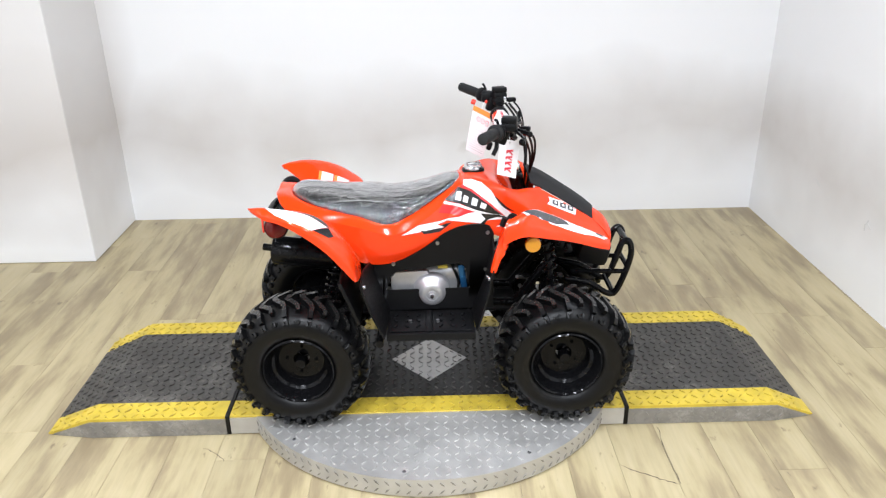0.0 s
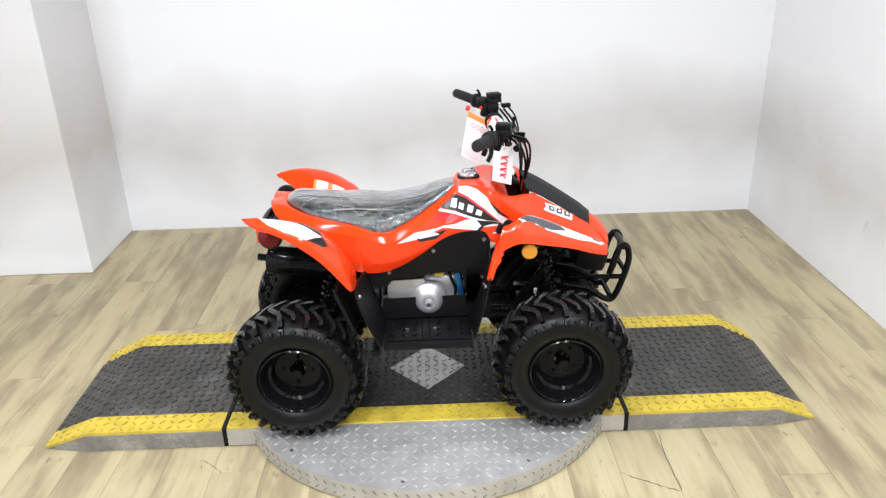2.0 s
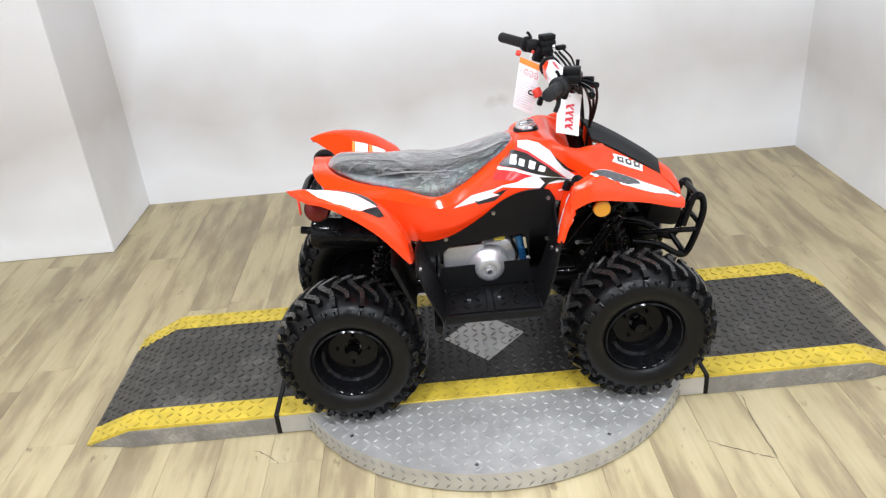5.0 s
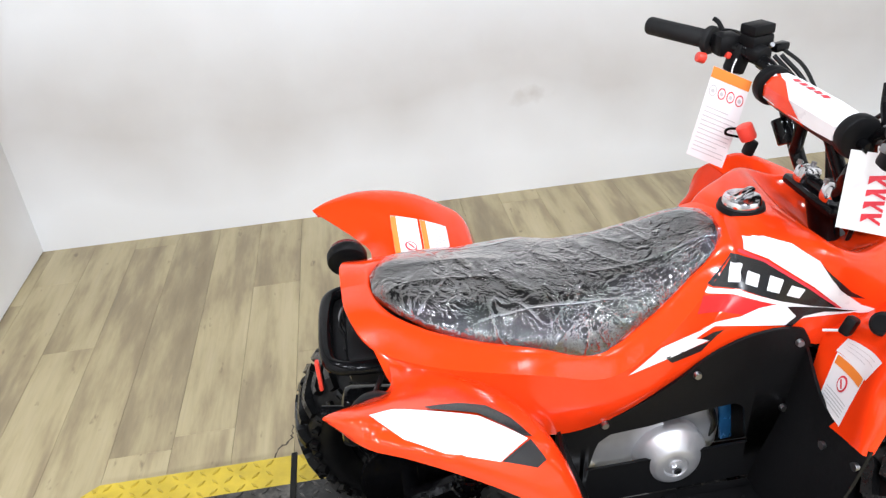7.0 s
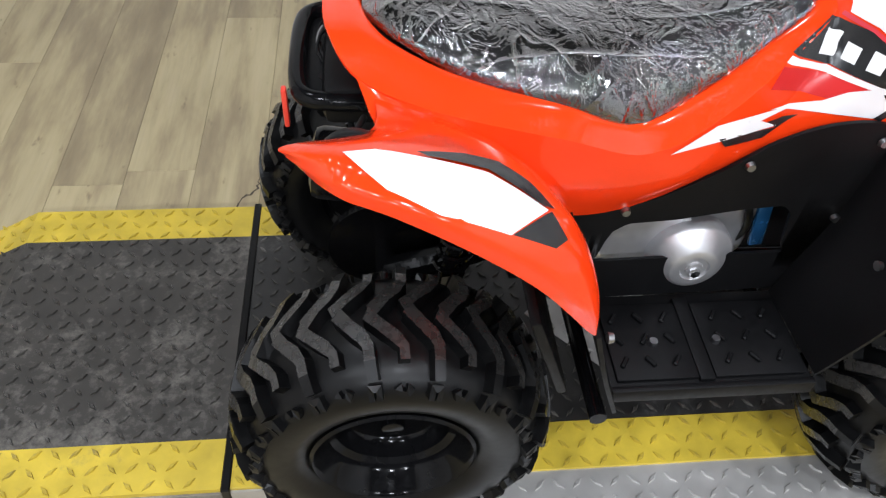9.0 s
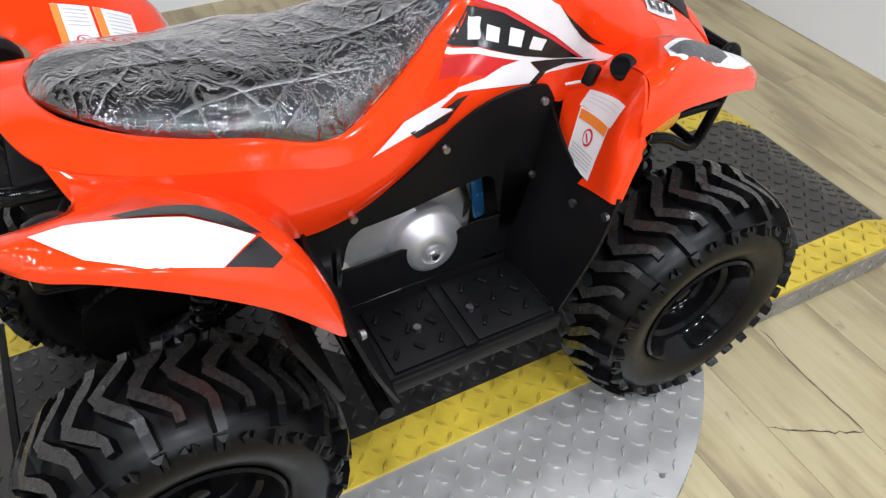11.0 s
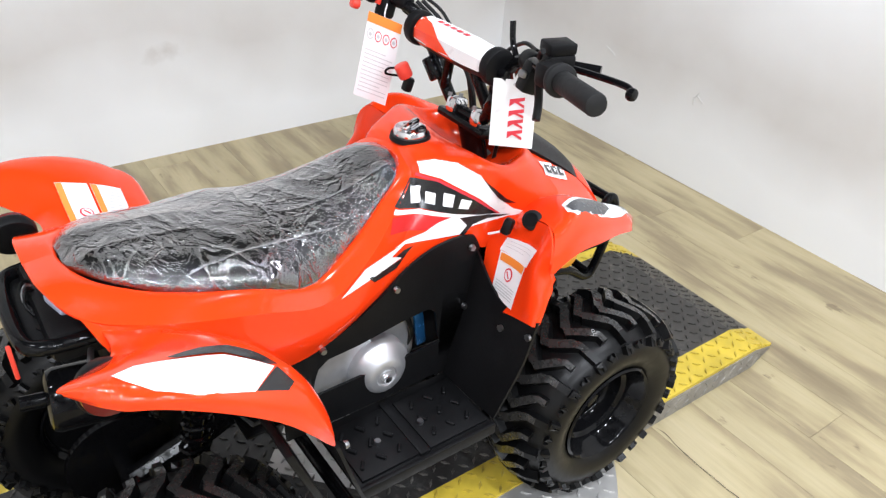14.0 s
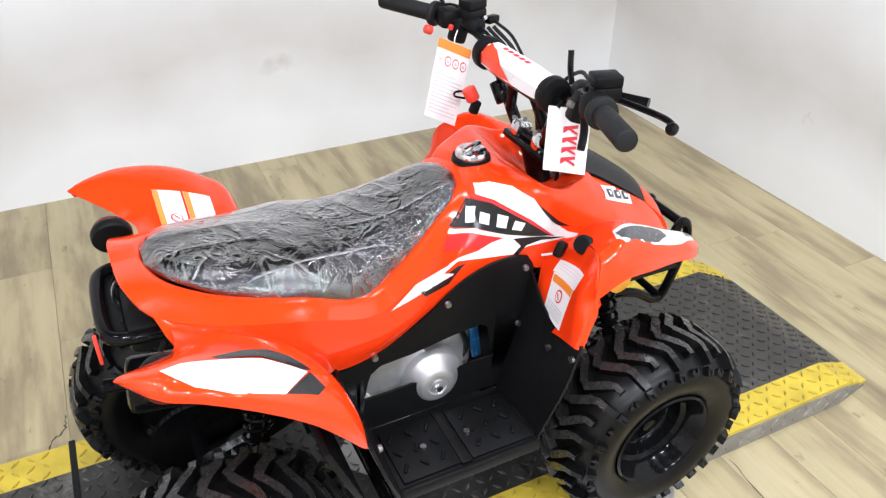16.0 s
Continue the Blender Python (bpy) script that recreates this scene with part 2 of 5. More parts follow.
def cyl(r1, r2, h, m=None, n=24, bm=None, bev=0.0):
    own = bm if bm is not None else bmesh.new()
    vs = bmesh.ops.create_cone(own, cap_ends=True, segments=n, radius1=r1, radius2=r2, depth=h)["verts"]
    if bev:
        es = [e for e in {e for v in vs for e in v.link_edges} if any(len(f.verts) > 4 for f in e.link_faces)]
        bmesh.ops.bevel(own, geom=es, offset=bev, segments=2, affect="EDGES", profile=0.5)
        vs = connected([v for v in vs if v.is_valid] or [own.verts[-1]]) if bm is not None else list(own.verts)
    if m is not None:
        bmesh.ops.transform(own, matrix=m, verts=vs)
    return own


def aim(a, b):
    """Pose at the middle of a-b with z along it."""
    a, b = Vector(a), Vector(b)
    return Matrix.Translation((a + b) / 2) @ (b - a).to_track_quat("Z", "Y").to_matrix().to_4x4()


def rod(a, b, r, n=14, bm=None, bev=0.0):
    return cyl(r, r, (Vector(b) - Vector(a)).length, aim(a, b), n, bm, bev)


def lathe(profile, n=48, m=None, bm=None, closed=False, caps=True):
    """profile: (radius, height) rows turned about z."""
    own = bm if bm is not None else bmesh.new()
    rings = []
    for r, h in profile:
        rings.append([own.verts.new((r * math.cos(2 * math.pi * i / n), r * math.sin(2 * math.pi * i / n), h)) for i in range(n)])
    pairs = list(zip(rings, rings[1:])) + ([(rings[-1], rings[0])] if closed else [])
    for a, b in pairs:
        for i in range(n):
            own.faces.new((a[i], a[(i + 1) % n], b[(i + 1) % n], b[i]))
    if caps and not closed:
        for ring in (rings[0], rings[-1]):
            if profile[rings.index(ring)][0] > 1e-5:
                own.faces.new(ring)
    if m is not None:
        bmesh.ops.transform(own, matrix=m, verts=[v for ring in rings for v in ring])
    return own


def smooth_path(pts, per=8):
    """Catmull-Rom through pts."""
    pts = [Vector(p) for p in pts]
    ext = [2 * pts[0] - pts[1]] + pts + [2 * pts[-1] - pts[-2]]
    out = []
    for i in range(1, len(ext) - 2):
        p0, p1, p2, p3 = ext[i - 1 : i + 3]
        for k in range(per):
            t = k / per
            out.append(0.5 * (2 * p1 + (p2 - p0) * t + (2 * p0 - 5 * p1 + 4 * p2 - p3) * t * t + (3 * p1 - p0 - 3 * p2 + p3) * t ** 3))
    return out + [pts[-1]]


def tube(pts, r, n=10, per=8, bm=None, smooth=True):
    own = bm if bm is not None else bmesh.new()
    path = smooth_path(pts, per) if smooth else [Vector(p) for p in pts]
    up, rings = Vector((0, 0, 1)), []
    prev = None
    for i, p in enumerate(path):
        d = (path[min(i + 1, len(path) - 1)] - path[max(i - 1, 0)]).normalized()
        if prev is None:
            s = d.cross(up if abs(d.z) < 0.9 else Vector((1, 0, 0))).normalized()
        else:
            s = (prev - d * prev.dot(d)).normalized()
        prev = s
        u = s.cross(d)
        rings.append([own.verts.new(p + r * (math.cos(2 * math.pi * k / n) * s + math.sin(2 * math.pi * k / n) * u)) for k in range(n)])
    for a, b in zip(rings, rings[1:]):
        for k in range(n):
            own.faces.new((a[k], a[(k + 1) % n], b[(k + 1) % n], b[k]))
    own.faces.new(rings[0])
    own.faces.new(rings[-1])
    return own


def slab(outline, z0, z1, bm=None, m=None):
    """An upright prism over an outline in x and y."""
    own = bm if bm is not None else bmesh.new()
    lo = [own.verts.new((x, y, z0)) for x, y in outline]
    hi = [own.verts.new((x, y, z1)) for x, y in outline]
    own.faces.new(lo[::-1])
    own.faces.new(hi)
    k = len(outline)
    for i in range(k):
        own.faces.new((lo[i], lo[(i + 1) % k], hi[(i + 1) % k], hi[i]))
    if m is not None:
        bmesh.ops.transform(own, matrix=m, verts=lo + hi)
    return own


def sheet(rows, thick, bm=None, close=True):
    """A skin with thickness through rows of points."""
    own = bm if bm is not None else bmesh.new()
    vs = [[own.verts.new(p) for p in row] for row in rows]
    fs = []
    for a, b in zip(vs, vs[1:]):
        for i in range(len(a) - 1):
            fs.append(own.faces.new((a[i], a[i + 1], b[i + 1], b[i])))
    if thick:
        bmesh.ops.recalc_face_normals(own, faces=fs)
        flat = [v for row in vs for v in row]
        tree = KDTree(len(flat))
        for i, v in enumerate(flat):
            tree.insert(v.co, i)
        tree.balance()
        before = set(own.verts)
        bmesh.ops.solidify(own, geom=fs, thickness=thick)
        # a sharp fold must not throw the inner skin far out
        for v in own.verts:
            co, _, far = tree.find(v.co)
            if v not in before and far > thick * 2.5:
                v.co = co + (v.co - co).normalized() * thick
    return own


def lerp_table(rows, t):
    """Smooth interpolation in rows of (t, value...)."""
    if t <= rows[0][0]:
        return rows[0][1:]
    for a, b in zip(rows, rows[1:]):
        if t <= b[0]:
            k = (t - a[0]) / (b[0] - a[0])
            return tuple(p + (q - p) * k for p, q in zip(a[1:], b[1:]))
    return rows[-1][1:]


def curve_table(rows, t):
    """Catmull-Rom interpolation in rows of (t, value...)."""
    n = len(rows)
    if t <= rows[0][0]:
        return rows[0][1:]
    if t >= rows[-1][0]:
        return rows[-1][1:]
    i = max(k for k in range(n - 1) if rows[k][0] <= t)
    a, b = rows[i], rows[i + 1]
    h = b[0] - a[0]
    k = (t - a[0]) / h
    out = []
    for c in range(1, len(a)):
        ma = (b[c] - rows[i - 1][c]) / (b[0] - rows[i - 1][0]) if i > 0 else (b[c] - a[c]) / h
        mb = (rows[i + 2][c] - a[c]) / (rows[i + 2][0] - a[0]) if i + 2 < n else (b[c] - a[c]) / h
        k2, k3 = k * k, k ** 3
        out.append((2 * k3 - 3 * k2 + 1) * a[c] + (k3 - 2 * k2 + k) * h * ma + (-2 * k3 + 3 * k2) * b[c] + (k3 - k2) * h * mb)
    return tuple(out)


def thing(name, label, category, group="", kind=""):
    return tagged(new(name), label, category, group, kind)


# ---- room ----
X0, X1, Y0, Y1, TOP = -2.154, 1.786, -4.6, 1.674, 2.8


def wall(name, sx, sy, cx, cy, label, paint=WALL):
    ob = part(name, box(sx, sy, TOP, pose(cx, cy, TOP / 2)), paint, smooth=False)
    return tagged(ob, label, "wall", kind="structure")


wall("wall_north", X1 - X0 + 0.3, 0.15, (X0 + X1) / 2, Y1 + 0.075, "white painted wall behind the quad bike with greyish-brown belt and rubbed smudge")
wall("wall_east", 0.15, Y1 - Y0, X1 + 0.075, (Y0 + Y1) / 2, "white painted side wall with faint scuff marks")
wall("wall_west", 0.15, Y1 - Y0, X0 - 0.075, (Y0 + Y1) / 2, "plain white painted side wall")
wall("wall_south", X1 - X0 + 0.3, 0.15, (X0 + X1) / 2, Y0 - 0.075, "plain grey painted wall", GREYWALL)
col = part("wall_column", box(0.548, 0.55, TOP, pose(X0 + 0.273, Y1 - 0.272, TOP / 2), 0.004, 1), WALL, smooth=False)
tagged(col, "boxed-out white painted column in the corner", "column", kind="structure")
tagged(part("ceiling", box(X1 - X0, Y1 - Y0, 0.1, pose((X0 + X1) / 2, (Y0 + Y1) / 2, TOP + 0.05)), CEIL, smooth=False), "dark painted ceiling", "ceiling", kind="structure")
for lx, ly, watts in LAMPS:
    fix = thing("ceiling_light", "small round white spotlight on the ceiling", "ceiling light", "ceiling lights")
    fix.location = (lx, ly, TOP - 0.04)
    part("housing", cyl(0.12, 0.10, 0.07, pose(0, 0, 0.005), 32, None, 0.006), FIXTURE, fix)

floor = part("floor", box(X1 - X0 + 0.3, Y1 - Y0 + 0.3, 0.1, pose((X0 + X1) / 2, (Y0 + Y1) / 2, -0.056)), JOINT, smooth=False)
tagged(floor, "light oak-look plank floor with worn joints", "floor", kind="structure")
# scuffs on the side wall
for sy, sz, ln, an in ((1.013, 0.374, 0.05, 20), (0.998, 0.364, 0.03, 20), (0.575, 0.343, 0.03, -60), (0.56, 0.333, 0.04, 30), (0.585, 0.318, 0.03, 80)):
    sc = part("scuff_mark", box(0.002, ln, 0.006, pose(X1 - 0.001, sy, sz, an), 0.0009, 1), mat("scuff_grey", (0.68, 0.67, 0.66), 0.7))
    tagged(sc, "short grey scuff mark on the white wall", "scuff mark", "wall scuffs")

# ---- turntable platform ----
PZ = 0.068
YF, YB = -0.247, 0.369
SL, SR = -0.640, 0.626
DC, DR = (0.0, 0.07), 0.634


def tread_bars(bm, inside, x0, x1, y0, y1, z, pitch, ln, wd, ht=0.0036, zmap=None):
    """Raised lozenges in alternating directions."""
    ny, nx = int((y1 - y0) / pitch) + 1, int((x1 - x0) / pitch) + 1
    for j in range(ny):
        for i in range(nx):
            x, y = x0 + i * pitch, y0 + j * pitch
            if not inside(x, y):
                continue
            a = radians(45 if (i + j) % 2 else -45)
            c, s = math.cos(a), math.sin(a)
            pts = [(-ln / 2, 0), (0, -wd / 2), (ln / 2, 0), (0, wd / 2)]
            zz = zmap(x, y) if zmap else z
            lo = [bm.verts.new((x + c * u - s * w, y + s * u + c * w, zz)) for u, w in pts]
            hi = [bm.verts.new((x + 0.72 * (c * u - s * w), y + 0.72 * (s * u + c * w), zz + ht)) for u, w in pts]
            bm.faces.new(hi)
            for k in range(4):
                bm.faces.new((lo[k], lo[(k + 1) % 4], hi[(k + 1) % 4], hi[k]))
    return bm


def tread(name, inside, x0, x1, y0, y1, material, parent, zmap=None, z=PZ, pitch=0.030):
    ob = part(name, tread_bars(bmesh.new(), inside, x0, x1, y0, y1, z, pitch, pitch * 0.82, pitch * 0.24, zmap=zmap), material, parent, smooth=False)
    ob["kind"] = "stuff"
    return ob


table = thing("turntable", "round steel tread-plate turntable with yellow-edged dark lane", "turntable")
n = 128
ring = [(DC[0] + DR * math.cos(2 * math.pi * i / n), DC[1] + DR * math.sin(2 * math.pi * i / n)) for i in range(n)]
disc_bm = slab(ring, 0.006, PZ - 0.004)
part("disc", disc_bm, STEEL, table, "bright steel tread-plate disc")
lane = lambda y: YF < y < YB
part("lane_plate", box(SR - SL - 0.012, YB - YF - 0.17, 0.05, pose((SL + SR) / 2, (YB + YF) / 2, PZ - 0.025)), DARKPLATE, table, "dark worn tread-plate lane", smooth=False)
for y0, y1 in ((YF, YF + 0.085), (YB - 0.085, YB)):
    part("yellow_edge", box(SR - SL - 0.012, 0.084, 0.062, pose((SL + SR) / 2, (y0 + y1) / 2, PZ - 0.031), 0.001, 1), YELLOW, table, "scuffed yellow safety stripe", smooth=False)
    part("side_plate", box(SR - SL - 0.012, 0.004, 0.058, pose((SL + SR) / 2, (YF - 0.002 if y0 == YF else YB + 0.002), 0.033)), STEEL, table, smooth=False)
    tread("yellow_tread", lambda x, y: True, SL + 0.02, SR - 0.01, y0 + 0.012, y1, YELLOWBAR, table)
dia = lambda x, y: abs(x) / 0.132 + abs(y - 0.063) / 0.14 < 0.9
part("diamond_patch", slab([(-0.132, 0.063), (0.0, -0.077), (0.132, 0.063), (0.0, 0.203)], PZ, PZ + 0.002), STEEL, table, "bare steel diamond in the dark lane", smooth=False)
tread("lane_tread", lambda x, y: not dia(x, y), SL + 0.02, SR - 0.01, YF + 0.1, YB - 0.09, BARETREAD, table, pitch=0.028)
tread("diamond_tread", dia, -0.15, 0.13, -0.08, 0.23, STEEL, table, z=PZ + 0.002)
indisc = lambda x, y: (x - DC[0]) ** 2 + (y - DC[1]) ** 2 < (DR - 0.016) ** 2 and not (YF - 0.012 < y < YB + 0.012)
tread("disc_tread", indisc, -0.64, 0.64, -0.6, 0.72, STEEL, table, z=PZ - 0.004)
bands = bmesh.new()
for k in range(0, 128):
    a = 2 * math.pi * k / 128
    c = Vector((DC[0] + (DR + 0.0006) * math.cos(a), DC[1] + (DR + 0.0006) * math.sin(a), 0))
    tx = Vector((-math.sin(a), math.cos(a), 0))
    nrm = Vector((math.cos(a), math.sin(a), 0))
    for lev, sg in ((0.02, 1), (0.047, -1)):
        d = (tx + sg * Vector((0, 0, 1))) * 0.7071
        e = (tx - sg * Vector((0, 0, 1))) * 0.7071
        o = c + Vector((0, 0, lev))
        lo = [o - d * 0.011, o - e * 0.0028, o + d * 0.011, o + e * 0.0028]
        lov = [bands.verts.new(p) for p in lo]
        hiv = [bands.verts.new(o + (p - o) * 0.7 + nrm * 0.002) for p in lo]
        bands.faces.new(hiv)
        for q in range(4):
            bands.faces.new((lov[q], lov[(q + 1) % 4], hiv[(q + 1) % 4], hiv[q]))
part("rim_tread", bands, SIDESTEEL, table, smooth=False)["kind"] = "stuff"
for k in range(10):
    a = 2 * math.pi * (k + 0.3) / 10
    bx, by = DC[0] + 0.6 * math.cos(a), DC[1] + 0.6 * math.sin(a)
    if not YF - 0.02 < by < YB + 0.02:
        part("screw", cyl(0.006, 0.005, 0.003, pose(bx, by, PZ - 0.003), 12), ZINC, table)


def make_ramp(side, seam, bend, tip, label):
    """A loading ramp: level part, then a slope down to the floor."""
    r = thing("loading_ramp", label, "ramp", "turntable ramps")
    s = 1 if side > 0 else -1
    zm = lambda x, y: PZ if s * x <= s * bend else max(0.004, PZ + (0.004 - PZ) * (x - bend) / (tip - bend))
    taper = lambda x, y: y if s * x <= s * bend else y + (0.5 * (YF + YB) - y) * 0.08 * (x - bend) / (tip - bend)

    def strip(name, y0, y1, z_under, material, lb=""):
        bm = bmesh.new()
        xs = [seam + s * 0.006, bend, tip]
        top = [[bm.verts.new((x, taper(x, y), zm(x, y))) for x in xs] for y in (y0, y1)]
        bot = [[bm.verts.new((x, taper(x, y), 0.001)) for x in xs] for y in (y0, y1)]
        for i in range(2):
            bm.faces.new((top[0][i], top[0][i + 1], top[1][i + 1], top[1][i]))
            bm.faces.new((bot[0][i], bot[0][i + 1], bot[1][i + 1], bot[1][i]))
            for k in range(2):
                bm.faces.new((top[k][i], top[k][i + 1], bot[k][i + 1], bot[k][i]))
        for i in (0, 2):
            bm.faces.new((top[0][i], top[1][i], bot[1][i], bot[0][i]))
        return part(name, bm, material, r, lb, smooth=False)

    strip("deck", YF + 0.085, YB - 0.085, 0, GREYPLATE, "grey worn tread-plate deck")
    strip("yellow_edge", YF, YF + 0.085, 0, YELLOW, "scuffed yellow safety stripe")
    strip("yellow_edge", YB - 0.085, YB, 0, YELLOW, "scuffed yellow safety stripe")
    lo, hi = min(seam, tip), max(seam, tip)
    tread("deck_tread", lambda x, y: True, lo + 0.02, hi - 0.02, YF + 0.1, YB - 0.09, BARETREAD, r, zm, pitch=0.028)
    for y0 in (YF + 0.012, YB - 0.075):
        tread("yellow_tread", lambda x, y: True, lo + 0.02, hi - 0.05, y0, y0 + 0.066, YELLOWBAR, r, zm)
    for yy, sg in ((YF, -1), (YB, 1)):
        bm = bmesh.new()
        for pts in ([(seam + s * 0.006, 0.001), (bend, 0.001), (bend, PZ - 0.010), (seam + s * 0.006, PZ - 0.010)], [(bend, 0.001), (tip - s * 0.012, 0.001), (tip - s * 0.016, 0.003), (bend, PZ - 0.010)]):
            pts2 = [bm.verts.new((x, taper(x, yy) + sg * 0.004, z)) for x, z in pts]
            pts3 = [bm.verts.new((x, taper(x, yy) - sg * 0.002, z)) for x, z in pts]
            bm.faces.new(pts2)
            bm.faces.new(pts3)
            for q in range(4):
                bm.faces.new((pts2[q], pts2[(q + 1) % 4], pts3[(q + 1) % 4], pts3[q]))
        part("side_plate", bm, SIDESTEEL, r, "bare tread-plate side", smooth=False)
        bars = bmesh.new()
        k = 0
        x = seam + s * 0.03
        while s * x < s * (tip - s * 0.06):
            for lev in (0.018, 0.042):
                if lev < zm(x, 0) - 0.016:
                    d = 0.7071 * (1 if (k + (lev > 0.03)) % 2 else -1)
                    o = Vector((x, taper(x, yy) + sg * 0.004, lev))
                    dv, ev = Vector((0.7071, 0, d)), Vector((-d, 0, 0.7071))
                    q4 = [o - dv * 0.012, o - ev * 0.003, o + dv * 0.012, o + ev * 0.003]
                    lov = [bars.verts.new(p) for p in q4]
                    hiv = [bars.verts.new(o + (p - o) * 0.7 + Vector((0, sg * 0.002, 0))) for p in q4]
                    bars.faces.new(hiv)
                    for q in range(4):
                        bars.faces.new((lov[q], lov[(q + 1) % 4], hiv[(q + 1) % 4], hiv[q]))
            x += s * 0.036
            k += 1
        part("side_tread", bars, SIDESTEEL, r, smooth=False)["kind"] = "stuff"
    part("seam_seal", box(0.014, YB - YF + 0.012, 0.07, pose(seam, (YF + YB) / 2, 0.037), 0.002, 1), RUBBER, r, "black rubber seam strip")
    return r


make_ramp(-1, SL, -1.075, -1.225, "worn grey steel loading ramp with yellow edges, scratched")
make_ramp(1, SR, 1.11, 1.245, "worn grey steel loading ramp with yellow edges")

# ---- quad bike ----

quad = thing("quad_bike", "glossy red youth quad bike with black tyres and wrapped black seat", "quad bike")
HZ, RT = PZ + 0.205, 0.205
AXF, AXR = 0.411, -0.387


def both(pts):
    """The points and their mirror image across the centre plane."""
    return [tuple(pts), tuple((x, -y, z) for x, y, z in pts)]


def rails(lines, n, thick=0.004, across=6, mirror=True, bm=None):
    """A skin stretched across smooth rails; each rail is a few points."""
    own = bm if bm is not None else bmesh.new()
    curves = []
    for line in lines:
        p = smooth_path(line, 12)
        d = [0.0]
        for a, b in zip(p, p[1:]):
            d.append(d[-1] + (b - a).length)
        c = []
        for i in range(n + 1):
            want = d[-1] * i / n
            k = max(q for q in range(len(d)) if d[q] <= want + 1e-9)
            k = min(k, len(p) - 2)
            f = (want - d[k]) / max(1e-9, d[k + 1] - d[k])
            c.append(p[k].lerp(p[k + 1], f))
        curves.append(c)
    rows = []
    for i in range(n + 1):
        rows.append(smooth_path([c[i] for c in curves], across))
    for sgn in ((1, -1) if mirror else (1,)):
        sheet([[Vector((p.x, sgn * p.y, p.z)) for p in row] for row in rows], thick, own)
    return own


def pair(name, lines, n, material, label="", warp=None, across=6):
    """The same moulding for both flanks, each a part of its own; gives the near one's surface."""
    tree = None
    for sg in (1, -1):
        bm = rails(lines, n, 0.004, across, False)
        for w in bm.verts:
            w.co.y *= sg
            if warp:
                w.co = warp(w.co)
        if sg < 0:
            tree = BVHTree.FromBMesh(bm)
        else:
            far_side[name] = BVHTree.FromBMesh(bm)
        part(name, bm, material, quad, label)
    return tree


far_side = {}


def sag(p):
    """The far rear mudguard sits a little lower, the near one a little higher and wider."""
    if p.y > 0:
        return Vector((p.x - 0.006 * min(1, p.y / 0.1), p.y, p.z - 0.036 * max(0, min(1, (p.y - 0.03) / 0.19)) * max(0, min(1, (-0.15 - p.x) / 0.1))))
    back = max(0, min(1, (-0.19 - p.x) / 0.26))
    out = max(min(1, (-p.y - 0.22) / 0.14), back ** 3 * min(1, (-p.y - 0.2) / 0.08), 0) * max(0, min(1, (-0.15 - p.x) / 0.03))
    return Vector((p.x + 0.018 * out * back, p.y - out * (0.007 + 0.033 * back), p.z + out * (0.018 + 0.018 * back)))


# -- wheels --
TYRE = [(0.098, 0.060), (0.108, 0.074), (0.128, 0.083), (0.148, 0.084), (0.165, 0.076), (0.177, 0.059), (0.185, 0.034), (0.189, 0.0)]


def tyre_at(s):
    """Section of the tyre: s from -1 (inner bead) through 0 (crown) to 1 (outer bead) to radius, offset and outward normal."""
    a = abs(s)
    k = (1 - a) * (len(TYRE) - 1)
    i = min(int(k), len(TYRE) - 2)
    f = k - i
    r = TYRE[i][0] + (TYRE[i + 1][0] - TYRE[i][0]) * f
    y = TYRE[i][1] + (TYRE[i + 1][1] - TYRE[i][1]) * f
    return r, y * (1 if s >= 0 else -1)


def tyre_point(th, s, h):
    r, y = tyre_at(s)
    r1, y1 = tyre_at(min(1, s + 0.02))
    r0, y0 = tyre_at(max(-1, s - 0.02))
    dr, dy = r1 - r0, y1 - y0
    ln = math.hypot(dr, dy) or 1
    nr, ny = dy / ln, -dr / ln
    r, y = r + nr * h, y + ny * h
    return Vector((r * math.cos(th), y, r * math.sin(th)))


def lug(bm, path, width, h):
    """A raised block following (angle, section) points on the tyre."""
    lo, hi = [], []
    for k, (th, s) in enumerate(path):
        a = path[max(0, k - 1)]
        b = path[min(len(path) - 1, k + 1)]
        dth, ds = (b[0] - a[0]) * 0.19, (b[1] - a[1]) * 0.16
        ln = math.hypot(dth, ds) or 1
        oth, os = -ds / ln * width / 2 / 0.19, dth / ln * width / 2 / 0.16
        lo.append([tyre_point(th + e * oth, s + e * os, -0.002) for e in (1, -1)])
        hi.append([tyre_point(th + e * oth * 0.72, s + e * os * 0.72, h) for e in (1, -1)])
    L = [[bm.verts.new(p) for p in q] for q in lo]
    H = [[bm.verts.new(p) for p in q] for q in hi]
    for k in range(len(path) - 1):
        bm.faces.new((H[k][0], H[k][1], H[k + 1][1], H[k + 1][0])).material_index = 1 if abs(path[k][1]) < 0.22 else 0
        for e in (0, 1):
            bm.faces.new((L[k][e], H[k][e], H[k + 1][e], L[k + 1][e]))
    for k in (0, -1):
        bm.faces.new((L[k][0], L[k][1], H[k][1], H[k][0]))


